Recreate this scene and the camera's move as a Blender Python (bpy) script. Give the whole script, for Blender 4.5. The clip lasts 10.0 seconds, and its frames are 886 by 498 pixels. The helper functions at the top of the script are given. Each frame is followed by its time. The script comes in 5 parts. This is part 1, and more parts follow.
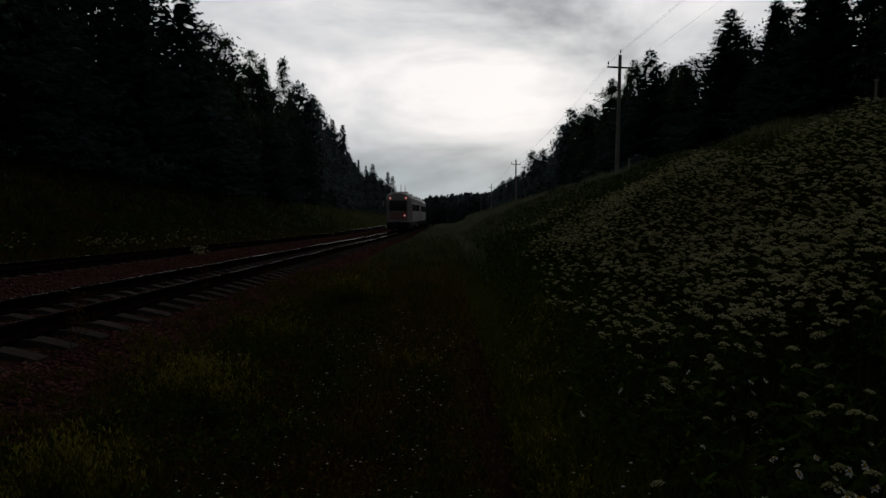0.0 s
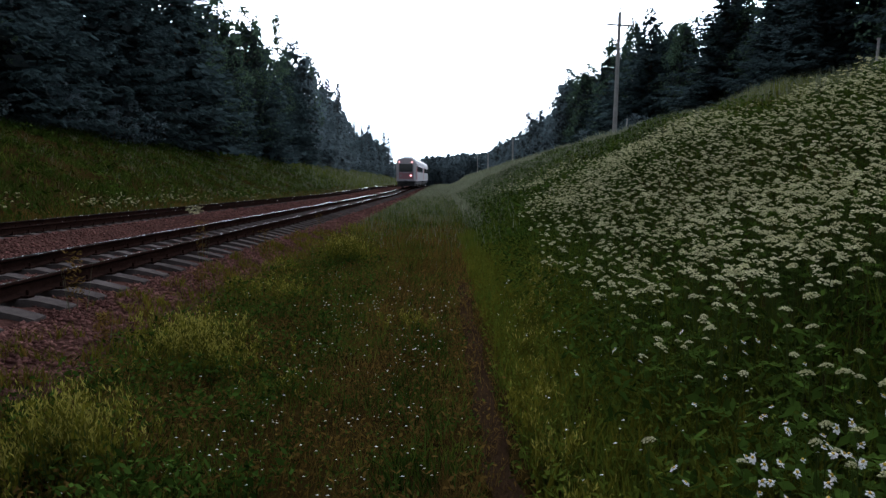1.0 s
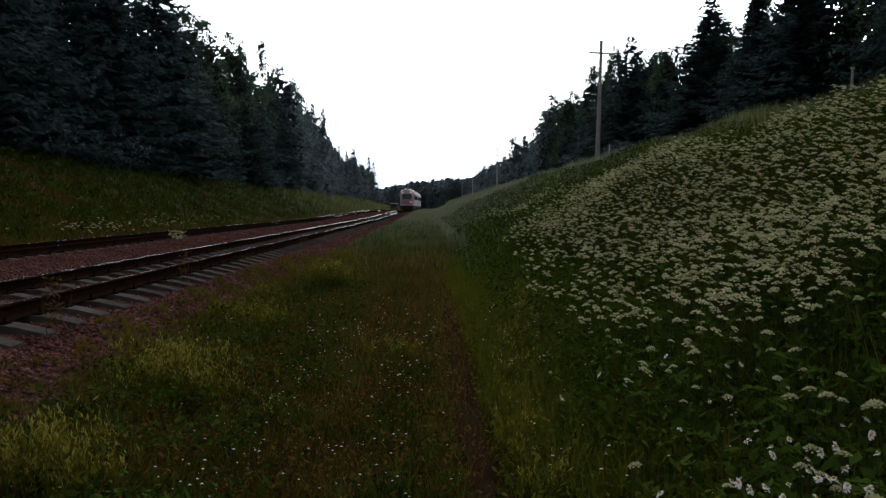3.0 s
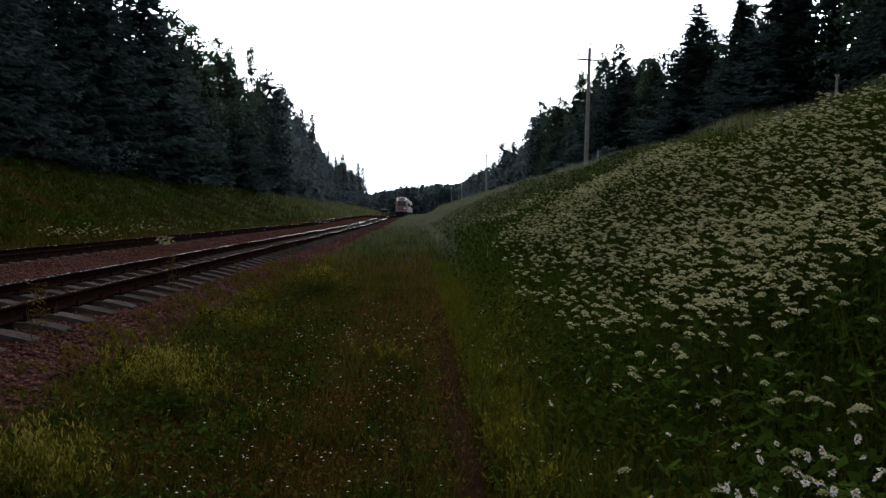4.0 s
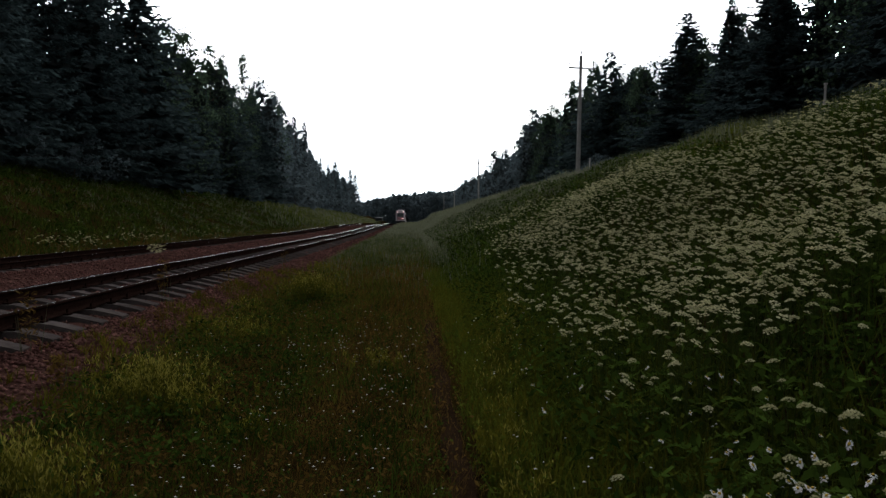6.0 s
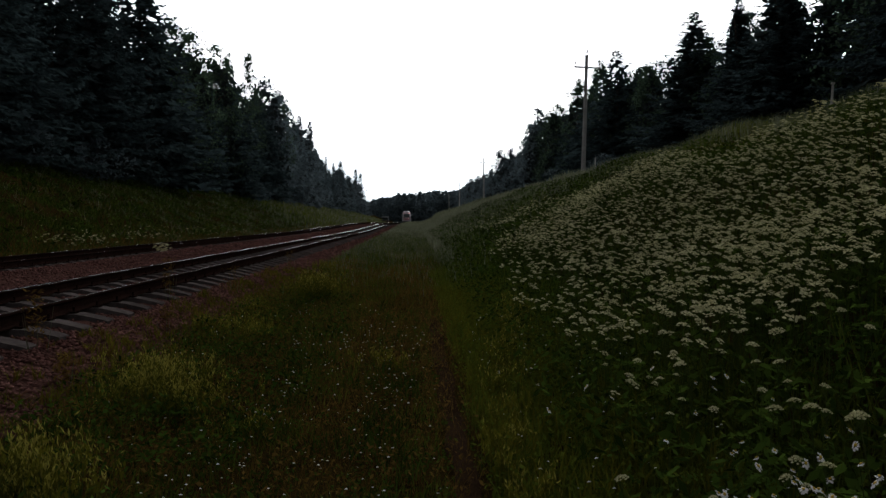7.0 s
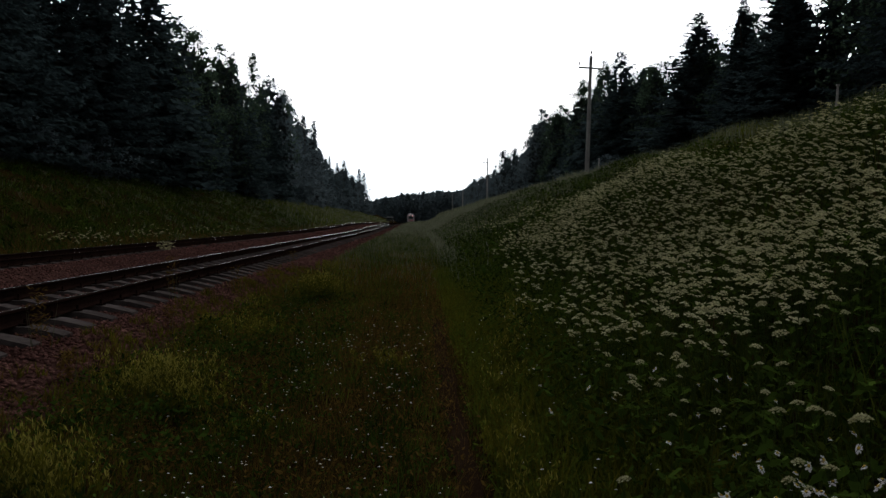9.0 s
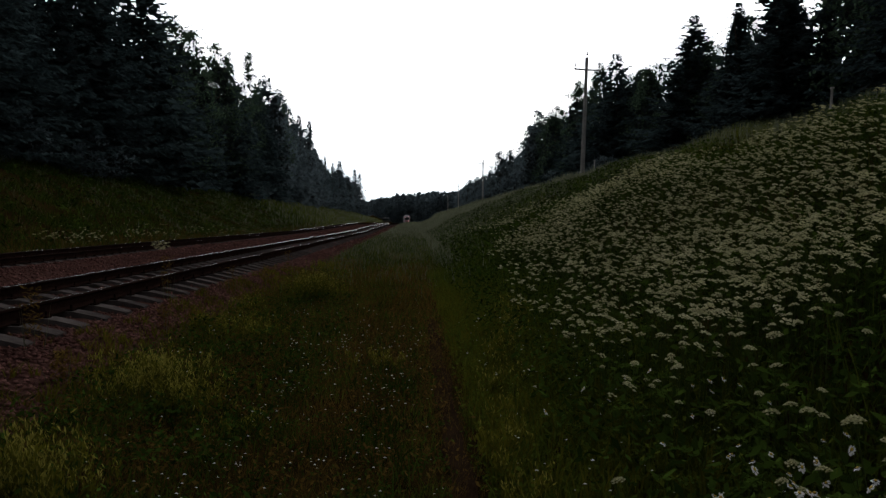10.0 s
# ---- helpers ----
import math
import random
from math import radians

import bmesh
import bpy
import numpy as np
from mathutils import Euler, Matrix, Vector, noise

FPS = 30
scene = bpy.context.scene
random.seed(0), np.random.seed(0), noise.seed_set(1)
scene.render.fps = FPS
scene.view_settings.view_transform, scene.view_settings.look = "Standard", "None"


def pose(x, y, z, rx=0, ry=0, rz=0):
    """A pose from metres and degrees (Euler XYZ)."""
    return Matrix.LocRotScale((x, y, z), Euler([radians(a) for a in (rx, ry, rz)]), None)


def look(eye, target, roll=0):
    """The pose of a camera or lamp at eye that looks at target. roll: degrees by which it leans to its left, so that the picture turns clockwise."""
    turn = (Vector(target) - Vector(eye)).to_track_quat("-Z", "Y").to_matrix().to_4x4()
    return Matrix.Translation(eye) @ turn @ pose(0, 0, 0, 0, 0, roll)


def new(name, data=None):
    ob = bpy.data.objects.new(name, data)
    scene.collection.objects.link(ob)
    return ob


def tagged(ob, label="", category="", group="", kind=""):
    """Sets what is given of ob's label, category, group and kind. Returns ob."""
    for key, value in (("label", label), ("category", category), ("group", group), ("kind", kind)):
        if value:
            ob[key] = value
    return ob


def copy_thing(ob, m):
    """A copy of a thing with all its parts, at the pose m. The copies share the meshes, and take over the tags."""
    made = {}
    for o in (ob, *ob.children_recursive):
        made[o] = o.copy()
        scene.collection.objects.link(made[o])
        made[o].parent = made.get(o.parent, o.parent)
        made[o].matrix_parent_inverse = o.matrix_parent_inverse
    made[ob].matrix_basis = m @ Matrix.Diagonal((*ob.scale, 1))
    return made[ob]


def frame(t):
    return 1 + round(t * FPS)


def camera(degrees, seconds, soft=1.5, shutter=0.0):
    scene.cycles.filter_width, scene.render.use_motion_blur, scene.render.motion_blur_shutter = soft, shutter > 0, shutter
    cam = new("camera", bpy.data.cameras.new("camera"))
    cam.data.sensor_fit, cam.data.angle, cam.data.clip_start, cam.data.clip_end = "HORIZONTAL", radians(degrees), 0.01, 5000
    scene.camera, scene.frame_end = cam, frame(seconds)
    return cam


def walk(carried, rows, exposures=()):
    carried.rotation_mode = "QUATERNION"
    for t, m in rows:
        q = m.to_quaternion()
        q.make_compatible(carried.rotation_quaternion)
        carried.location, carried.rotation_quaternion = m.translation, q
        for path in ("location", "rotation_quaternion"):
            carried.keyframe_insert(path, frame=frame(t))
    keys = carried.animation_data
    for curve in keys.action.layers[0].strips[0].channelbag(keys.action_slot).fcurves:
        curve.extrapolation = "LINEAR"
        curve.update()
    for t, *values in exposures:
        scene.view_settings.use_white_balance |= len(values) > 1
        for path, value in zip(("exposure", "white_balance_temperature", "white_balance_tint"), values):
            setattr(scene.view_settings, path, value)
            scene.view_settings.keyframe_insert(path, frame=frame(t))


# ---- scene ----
cam = camera(67.5, 10.0, soft=1.4)
EYE = (0.0, 0.0, 1.6)
# seconds, yaw, pitch, roll of the hand-held camera, which stays in one spot
TURNS = [
    (0.0, 0.52, -2.25, 0.13), (0.1, 0.45, -4.35, 0.2), (0.2, 0.4, -4.9, 0.2), (0.3, 0.1, -5.6, 0.1),
    (0.5, 0.0, -5.97, -0.08), (1.0, 0.2, -5.65, 0.0), (1.5, -0.96, -5.19, -0.21), (2.0, -1.51, -4.48, 0.01),
    (2.5, -0.79, -3.96, -0.02), (4.0, -2.03, -3.04, -0.07), (4.5, -1.82, -3.2, 0.05), (5.0, -2.09, -2.93, 0.16),
    (5.5, -2.74, -2.38, 0.04), (7.0, -2.24, -2.44, -0.08), (7.5, -2.03, -2.85, -0.17), (8.0, -2.13, -2.64, -0.19),
    (8.5, -2.16, -2.36, -0.38), (9.0, -1.96, -2.44, -0.39), (9.5, -1.89, -2.58, -0.43), (10.0, -2.35, -2.37, -0.61),
]
# seconds, stops, white balance: the picture brightens at the start, bluish, then settles
EXPOSURES = [(0.0, -4.05, 6500, 12), (0.1, -3.2, 6300, 13), (0.2, -1.9, 5900, 14), (0.3, -1.15, 5700, 14), (0.4, -0.85, 5600, 14), (0.5, -0.75, 5600, 14),
             (1.0, -0.75, 5600, 14), (1.5, -1.0, 5800, 14), (2.0, -1.25, 6000, 14), (2.5, -1.35, 6100, 14), (4.0, -1.35, 6200, 14), (5.5, -1.4, 6250, 14),
             (7.0, -2.0, 6300, 14), (8.5, -2.1, 6300, 14), (10.0, -2.15, 6300, 14)]
walk(cam, [(t, pose(*EYE, 90 + p, r, y - 0.39)) for t, y, p, r in TURNS], EXPOSURES)

# ---- light: overcast evening sky, brightest low ahead ----
world = bpy.data.worlds.new("overcast_sky")
scene.world = world
world.use_nodes = True
wn, wl = world.node_tree.nodes, world.node_tree.links
wn.clear()


def wnode(kind, **kw):
    n = wn.new(kind)
    for k, v in kw.items():
        n.inputs[k].default_value = v
    return n


sky = wn.new("ShaderNodeTexSky")
sky.sky_type, sky.sun_disc = "NISHITA", False
sky.sun_elevation, sky.sun_rotation, sky.dust_density = radians(14), radians(8), 0.6
coord = wn.new("ShaderNodeTexCoord")
squash = wnode("ShaderNodeVectorMath")
squash.operation = "MULTIPLY"
squash.inputs[1].default_value = (2.0, 2.0, 5.0)
wl.new(coord.outputs["Generated"], squash.inputs[0])
big = wnode("ShaderNodeTexNoise", Scale=1.5, Detail=7.0, Roughness=0.55, Distortion=0.35)
wl.new(squash.outputs[0], big.inputs["Vector"])
ramp = wn.new("ShaderNodeValToRGB")
e = ramp.color_ramp.elements
e[0].position, e[0].color = 0.3, (0.30, 0.325, 0.35, 1)
e[1].position, e[1].color = 0.62, (0.98, 0.96, 0.94, 1)
e.new(0.46).color = (0.66, 0.68, 0.69, 1)
wl.new(big.outputs["Fac"], ramp.inputs["Fac"])
# the glow of the hidden low sun: falls off smoothly with the angle from it
dot = wn.new("ShaderNodeVectorMath")
dot.operation = "DOT_PRODUCT"
dot.inputs[1].default_value = (0.08, 0.975, 0.21)
wl.new(coord.outputs["Generated"], dot.inputs[0])
glow = wnode("ShaderNodeMapRange", **{"From Min": -0.4, "From Max": 1.0, "To Min": 0.25, "To Max": 1.0})
glow.interpolation_type = "SMOOTHSTEP"
wl.new(dot.outputs["Value"], glow.inputs["Value"])
power = wn.new("ShaderNodeMath")
power.operation = "POWER"
power.inputs[1].default_value = 6.0
wl.new(glow.outputs[0], power.inputs[0])
# the grey cloud cover goes on overhead and behind
cover = wn.new("ShaderNodeMath")
cover.operation = "MAXIMUM"
cover.inputs[1].default_value = 0.078
wl.new(power.outputs[0], cover.inputs[0])
clouds = wn.new("ShaderNodeVectorMath")
clouds.operation = "SCALE"
wl.new(ramp.outputs["Color"], clouds.inputs[0])
wl.new(cover.outputs[0], clouds.inputs["Scale"])
split = wn.new("ShaderNodeSeparateXYZ")
wl.new(coord.outputs["Generated"], split.inputs[0])
height = wn.new("ShaderNodeValToRGB")
h = height.color_ramp.elements
h[0].position, h[0].color = 0.02, (0.5, 0.62, 0.7, 1)
h[1].position, h[1].color = 0.42, (0.76, 0.78, 0.8, 1)
h.new(0.075).color = (0.62, 0.7, 0.75, 1)
h.new(0.12).color = (1.0, 1.0, 1.0, 1)
h.new(0.3).color = (1.0, 1.0, 1.0, 1)
wl.new(split.outputs["Z"], height.inputs["Fac"])
tinted = wn.new("ShaderNodeVectorMath")
tinted.operation = "MULTIPLY"
wl.new(clouds.outputs[0], tinted.inputs[0])
wl.new(height.outputs["Color"], tinted.inputs[1])
bg_clouds = wnode("ShaderNodeBackground", Strength=15.5)
bg_sky = wnode("ShaderNodeBackground", Strength=0.05)
wl.new(tinted.outputs[0], bg_clouds.inputs["Color"])
wl.new(sky.outputs["Color"], bg_sky.inputs["Color"])
both = wn.new("ShaderNodeAddShader")
wl.new(bg_clouds.outputs[0], both.inputs[0])
wl.new(bg_sky.outputs[0], both.inputs[1])
w_out = wn.new("ShaderNodeOutputWorld")
wl.new(both.outputs[0], w_out.inputs["Surface"])

sun = new("sun", bpy.data.lights.new("sun", "SUN"))
sun.data.energy, sun.data.angle, sun.data.color = 0.9, radians(16), (1.0, 0.94, 0.86)
sun.matrix_world = look((8, 97, 25), (0, 0, 0))


# ---- materials ----
def material(name, c1, c2, rough=0.8, scale=8.0, metal=0.0, bump=0.0, bump_scale=60.0, spread=0.0, island=False,
             spec=0.3, see_through=0.0, glow_rgb=None, glow_power=0.0):
    """Two colours mixed by noise at two scales, optionally varied piece by piece."""
    m = bpy.data.materials.new(name)
    m.use_nodes = True
    n, l = m.node_tree.nodes, m.node_tree.links
    b = n["Principled BSDF"]
    b.inputs["Roughness"].default_value = rough
    b.inputs["Metallic"].default_value = metal
    b.inputs["Specular IOR Level"].default_value = spec
    tc = n.new("ShaderNodeTexCoord")
    geo = n.new("ShaderNodeNewGeometry")
    a = n.new("ShaderNodeTexNoise")
    a.inputs["Scale"].default_value, a.inputs["Detail"].default_value = scale, 6.0
    l.new(geo.outputs["Position"], a.inputs["Vector"])
    f = n.new("ShaderNodeTexNoise")
    f.inputs["Scale"].default_value, f.inputs["Detail"].default_value = scale * 0.11, 3.0
    l.new(geo.outputs["Position"], f.inputs["Vector"])
    s = n.new("ShaderNodeMath")
    s.operation = "ADD"
    l.new(a.outputs["Fac"], s.inputs[0])
    l.new(f.outputs["Fac"], s.inputs[1])
    r = n.new("ShaderNodeMapRange")
    r.inputs["From Min"].default_value, r.inputs["From Max"].default_value = 0.72, 1.28
    l.new(s.outputs[0], r.inputs["Value"])
    mix = n.new("ShaderNodeMix")
    mix.data_type = "RGBA"
    mix.inputs["A"].default_value, mix.inputs["B"].default_value = (*c1, 1), (*c2, 1)
    l.new(r.outputs[0], mix.inputs["Factor"])
    col = mix.outputs["Result"]
    if spread:
        h = n.new("ShaderNodeHueSaturation")
        l.new(col, h.inputs["Color"])
        v = n.new("ShaderNodeMapRange")
        v.inputs["To Min"].default_value, v.inputs["To Max"].default_value = 1 - spread, 1 + spread
        if island:
            l.new(geo.outputs["Random Per Island"], v.inputs["Value"])
        else:
            oi = n.new("ShaderNodeObjectInfo")
            l.new(oi.outputs["Random"], v.inputs["Value"])
        l.new(v.outputs[0], h.inputs["Value"])
        col = h.outputs["Color"]
    l.new(col, b.inputs["Base Color"])
    if bump:
        k = n.new("ShaderNodeTexNoise")
        k.inputs["Scale"].default_value, k.inputs["Detail"].default_value = bump_scale, 5.0
        l.new(geo.outputs["Position"], k.inputs["Vector"])
        bp = n.new("ShaderNodeBump")
        bp.inputs["Strength"].default_value, bp.inputs["Distance"].default_value = bump, 0.03 if bump_scale > 20 else 0.15
        l.new(k.outputs["Fac"], bp.inputs["Height"])
        l.new(bp.outputs["Normal"], b.inputs["Normal"])
    if see_through:
        t = n.new("ShaderNodeBsdfTranslucent")
        l.new(col, t.inputs["Color"])
        ms = n.new("ShaderNodeMixShader")
        ms.inputs["Fac"].default_value = see_through
        l.new(b.outputs[0], ms.inputs[1])
        l.new(t.outputs[0], ms.inputs[2])
        l.new(ms.outputs[0], n["Material Output"].inputs["Surface"])
    if glow_rgb:
        b.inputs["Emission Color"].default_value = (*glow_rgb, 1)
        b.inputs["Emission Strength"].default_value = glow_power
    return m


M_SOIL = material("verge_soil", (0.016, 0.0095, 0.003), (0.04, 0.026, 0.007), 0.95, 5.0, bump=0.7, bump_scale=40, spec=0.0)
M_PATH = material("trodden_earth", (0.02, 0.011, 0.006), (0.042, 0.024, 0.013), 0.95, 9.0, bump=1.0, bump_scale=70, spec=0.0)
# Darker than the loose stones: the shade between them is in this colour.
M_BALLAST_SHADE = material("shaded_granite_ballast", (0.034, 0.0155, 0.012), (0.083, 0.04, 0.031), 0.9, 22.0, bump=1.0, bump_scale=26, spec=0.0)
M_STONE = material("granite_stone", (0.068, 0.029, 0.024), (0.16, 0.078, 0.062), 0.85, 14.0, spread=0.45, island=True, spec=0.0)
M_CONCRETE = material("weathered_concrete", (0.044, 0.035, 0.031), (0.09, 0.074, 0.066), 0.9, 11.0, bump=0.35, spread=0.15, spec=0.0)
M_RUST = material("rusty_rail_steel", (0.009, 0.005, 0.004), (0.024, 0.012, 0.009), 0.9, 20.0, bump=0.3, spec=0.0)
M_STEEL = material("polished_rail_head", (0.56, 0.55, 0.54), (0.7, 0.69, 0.67), 0.24, 6.0, metal=1.0)
M_WOOD = material("grey_weathered_wood", (0.28, 0.26, 0.24), (0.42, 0.4, 0.37), 0.85, 12.0, bump=0.4, bump_scale=50, spec=0.0)
M_BARK = material("tree_bark", (0.05, 0.038, 0.03), (0.10, 0.08, 0.065), 0.9, 7.0, bump=0.6, spec=0.0)
M_BIRCH = material("birch_bark", (0.16, 0.15, 0.14), (0.42, 0.41, 0.39), 0.8, 4.0, bump=0.3, spec=0.0)
M_NEEDLE = material("spruce_needles", (0.032, 0.05, 0.05), (0.068, 0.096, 0.096), 0.85, 5.0, bump=1.0, bump_scale=9, spread=0.4, island=True, spec=0.0, see_through=0.35)
# Dead twigs and leaves inside the crowns; the shade there is part of the colour.
M_INNER_SHADE = material("shaded_inner_twigs", (0.024, 0.03, 0.03), (0.05, 0.06, 0.058), 0.95, 4.0, spec=0.0)
M_LEAF = material("broad_leaves", (0.04, 0.068, 0.044), (0.08, 0.115, 0.068), 0.8, 3.0, bump=1.0, bump_scale=8, spread=0.4, island=True, spec=0.0, see_through=0.45)
# Leaves of distant trees, with the air's haze put into a paler colour.
M_FAR_HAZE = material("hazy_far_leaves", (0.07, 0.095, 0.1), (0.105, 0.13, 0.135), 0.8, 0.2, spread=0.15, island=True, spec=0.0, see_through=0.6)
M_GRASS = material("bank_grass", (0.056, 0.082, 0.01), (0.11, 0.125, 0.016), 0.6, 1.2, spread=0.4, island=True, spec=0.0, see_through=0.25)
M_DRY = material("verge_grass", (0.078, 0.048, 0.01), (0.142, 0.085, 0.022), 0.7, 1.5, spread=0.45, island=True, spec=0.0, see_through=0.3)
# Pale seeding grass, with the haze over distant grass put into the colour.
M_SEED_HAZE = material("seeding_hazy_grass", (0.115, 0.128, 0.075), (0.18, 0.186, 0.118), 0.7, 0.8, spread=0.3, island=True, spec=0.0, see_through=0.45)
M_YLEAF = material("yellow_green_leaves", (0.066, 0.068, 0.007), (0.125, 0.115, 0.013), 0.7, 3.0, spread=0.3, island=True, spec=0.0, see_through=0.35)
# Herb green, darkened so that low foliage looks shaded.
M_HERB = material("herb_leaves", (0.02, 0.04, 0.006), (0.05, 0.078, 0.011), 0.55, 1.6, spread=0.6, island=True, spec=0.0, see_through=0.12)
M_STEM = material("green_stems", (0.04, 0.065, 0.015), (0.075, 0.095, 0.025), 0.7, 3.0, spec=0.0)
M_UMBEL = material("cream_umbel_flowers", (0.36, 0.34, 0.16), (0.6, 0.56, 0.32), 0.8, 9.0, spread=0.35, island=True, spec=0.0, see_through=0.25)
M_PETAL = material("white_petals", (0.66, 0.63, 0.58), (0.77, 0.74, 0.69), 0.7, 9.0, spread=0.08, island=True, spec=0.0, see_through=0.2)
M_YELLOW = material("yellow_flower_heads", (0.17, 0.15, 0.018), (0.32, 0.28, 0.06), 0.75, 9.0, spread=0.3, island=True, spec=0.0, see_through=0.3)
M_CORE = material("daisy_centre", (0.45, 0.27, 0.02), (0.6, 0.4, 0.04), 0.8, 60.0)
M_WHITE = material("grey_white_paint", (0.42, 0.4, 0.41), (0.5, 0.48, 0.49), 0.5, 0.8, spec=0.5)
M_RED = material("red_paint", (0.42, 0.05, 0.05), (0.50, 0.075, 0.07), 0.4, 0.8, spec=0.5)
M_ENDPANEL = material("faded_red_grey_paint", (0.34, 0.16, 0.17), (0.4, 0.21, 0.22), 0.5, 0.8, spec=0.5)
M_UNDER = material("sooty_running_gear", (0.012, 0.012, 0.012), (0.035, 0.032, 0.03), 0.8, 3.0, bump=0.2)
M_GLASS = material("dark_window_glass", (0.02, 0.022, 0.025), (0.03, 0.032, 0.035), 0.08, 1.0, spec=0.6)
M_GREEN = material("dark_green_paint", (0.02, 0.035, 0.028), (0.035, 0.05, 0.04), 0.5, 1.5)
M_ROOF = material("pale_roof_paint", (0.45, 0.46, 0.46), (0.58, 0.58, 0.58), 0.5, 1.5)
M_TAIL = material("red_lamp_lens", (0.5, 0.02, 0.02), (0.55, 0.03, 0.03), 0.3, 2.0, glow_rgb=(1.0, 0.32, 0.3), glow_power=13.0)
# Unlit lamps: the faint pink emission stands in for a reflection.
M_LAMP = material("unlit_lens_glint", (0.2, 0.17, 0.17), (0.25, 0.22, 0.22), 0.3, 2.0, glow_rgb=(1.0, 0.7, 0.7), glow_power=0.06)
M_CERAMIC = material("brown_glazed_insulator", (0.05, 0.03, 0.02), (0.08, 0.05, 0.04), 0.25, 30.0, spec=0.5)
M_WIRE = material("old_line_wire", (0.05, 0.05, 0.05), (0.08, 0.08, 0.08), 0.6, 3.0)


# ---- mesh helpers ----
def mesh_of(name, verts, faces, mats, which=None, smooth=False):
    me = bpy.data.meshes.new(name)
    me.from_pydata([tuple(v) for v in verts], [], [tuple(f) for f in faces])
    for m in mats if isinstance(mats, (list, tuple)) else (mats,):
        me.materials.append(m)
    if which is not None:
        me.polygons.foreach_set("material_index", np.asarray(which, dtype=np.int32))
    if smooth:
        me.polygons.foreach_set("use_smooth", [True] * len(me.polygons))
    me.update()
    return me


def array_mesh(name, verts, loops, per_face, mat, second=None, which=None):
    """A quick mesh from arrays whose faces all have the same number of corners."""
    me = bpy.data.meshes.new(name)
    verts, loops = np.asarray(verts, np.float32), np.asarray(loops, np.int32)
    n = len(loops) // per_face
    me.vertices.add(len(verts))
    me.vertices.foreach_set("co", verts.ravel())
    me.loops.add(len(loops))
    me.loops.foreach_set("vertex_index", loops)
    me.polygons.add(n)
    me.polygons.foreach_set("loop_start", np.arange(0, len(loops), per_face, dtype=np.int32))
    me.materials.append(mat)
    if second is not None:
        me.materials.append(second)
        me.polygons.foreach_set("material_index", np.asarray(which, dtype=np.int32))
    me.update(calc_edges=True)
    me.validate()
    return me


def part(name, me, parent, label="", m=None):
    ob = new(name, me)
    ob.parent = parent
    if m is not None:
        ob.matrix_basis = m
    if label:
        ob["label"] = label
    return ob


def box(sx, sy, sz, bevel=0.0, at=(0, 0, 0), taper=1.0):
    """A bevelled box centred at 'at'; taper narrows its top."""
    bm = bmesh.new()
    bmesh.ops.create_cube(bm, size=1.0)
    for v in bm.verts:
        k = taper if v.co.z > 0 else 1.0
        v.co = Vector((v.co.x * sx * k, v.co.y * sy * k, v.co.z * sz))
    if bevel:
        bmesh.ops.bevel(bm, geom=list(bm.edges), offset=bevel, segments=2, affect="EDGES", profile=0.6)
    bmesh.ops.translate(bm, verts=bm.verts, vec=at)
    return bm


def tube(r1, r2, length, sides=10, at=(0, 0, 0), axis="z"):
    bm = bmesh.new()
    bmesh.ops.create_cone(bm, cap_ends=True, segments=sides, radius1=r1, radius2=r2, depth=length)
    if axis == "x":
        bmesh.ops.rotate(bm, verts=bm.verts, matrix=Matrix.Rotation(radians(90), 3, "Y"))
    if axis == "y":
        bmesh.ops.rotate(bm, verts=bm.verts, matrix=Matrix.Rotation(radians(90), 3, "X"))
    bmesh.ops.translate(bm, verts=bm.verts, vec=at)
    return bm


def joined(name, bms, mat):
    """Several small bmeshes as one mesh."""
    me = bpy.data.meshes.new(name)
    out = bmesh.new()
    for b in bms:
        tmp = bpy.data.meshes.new("tmp")
        b.to_mesh(tmp)
        b.free()
        out.from_mesh(tmp)
        bpy.data.meshes.remove(tmp)
    out.to_mesh(me)
    out.free()
    me.materials.append(mat)
    return me


def smooth_step(a, b, x):
    k = np.clip((np.asarray(x, float) - a) / (b - a), 0, 1)
    return k * k * (3 - 2 * k)


# ---- the lie of the land: a straight cutting that bends a little and climbs far ahead ----
def bend(y):
    return 3.3 * smooth_step(70, 230, y)


def climb(y):
    return 0.55 * smooth_step(60, 125, y) - 1.3 * smooth_step(160, 300, y)


KNOTS_X = np.array([-2500, -300, -60, -34, -27, -24, -19, -14.6, -13.2, -12.4, -3.9, -3.0, -2.5, 0.0, 0.75, 1.2, 2.5, 5, 8, 10.4, 11.6, 14, 30, 60, 300, 2500])
KNOTS_Z = np.array([9, 9, 7.5, 6.0, 5.5, 4.5, 2.3, 0.35, 0.1, 0.05, 0.05, 0.0, 0.0, 0.0, 0.02, 0.16, 0.75, 1.95, 3.3, 4.2, 4.45, 4.7, 6.0, 7.5, 9, 9])


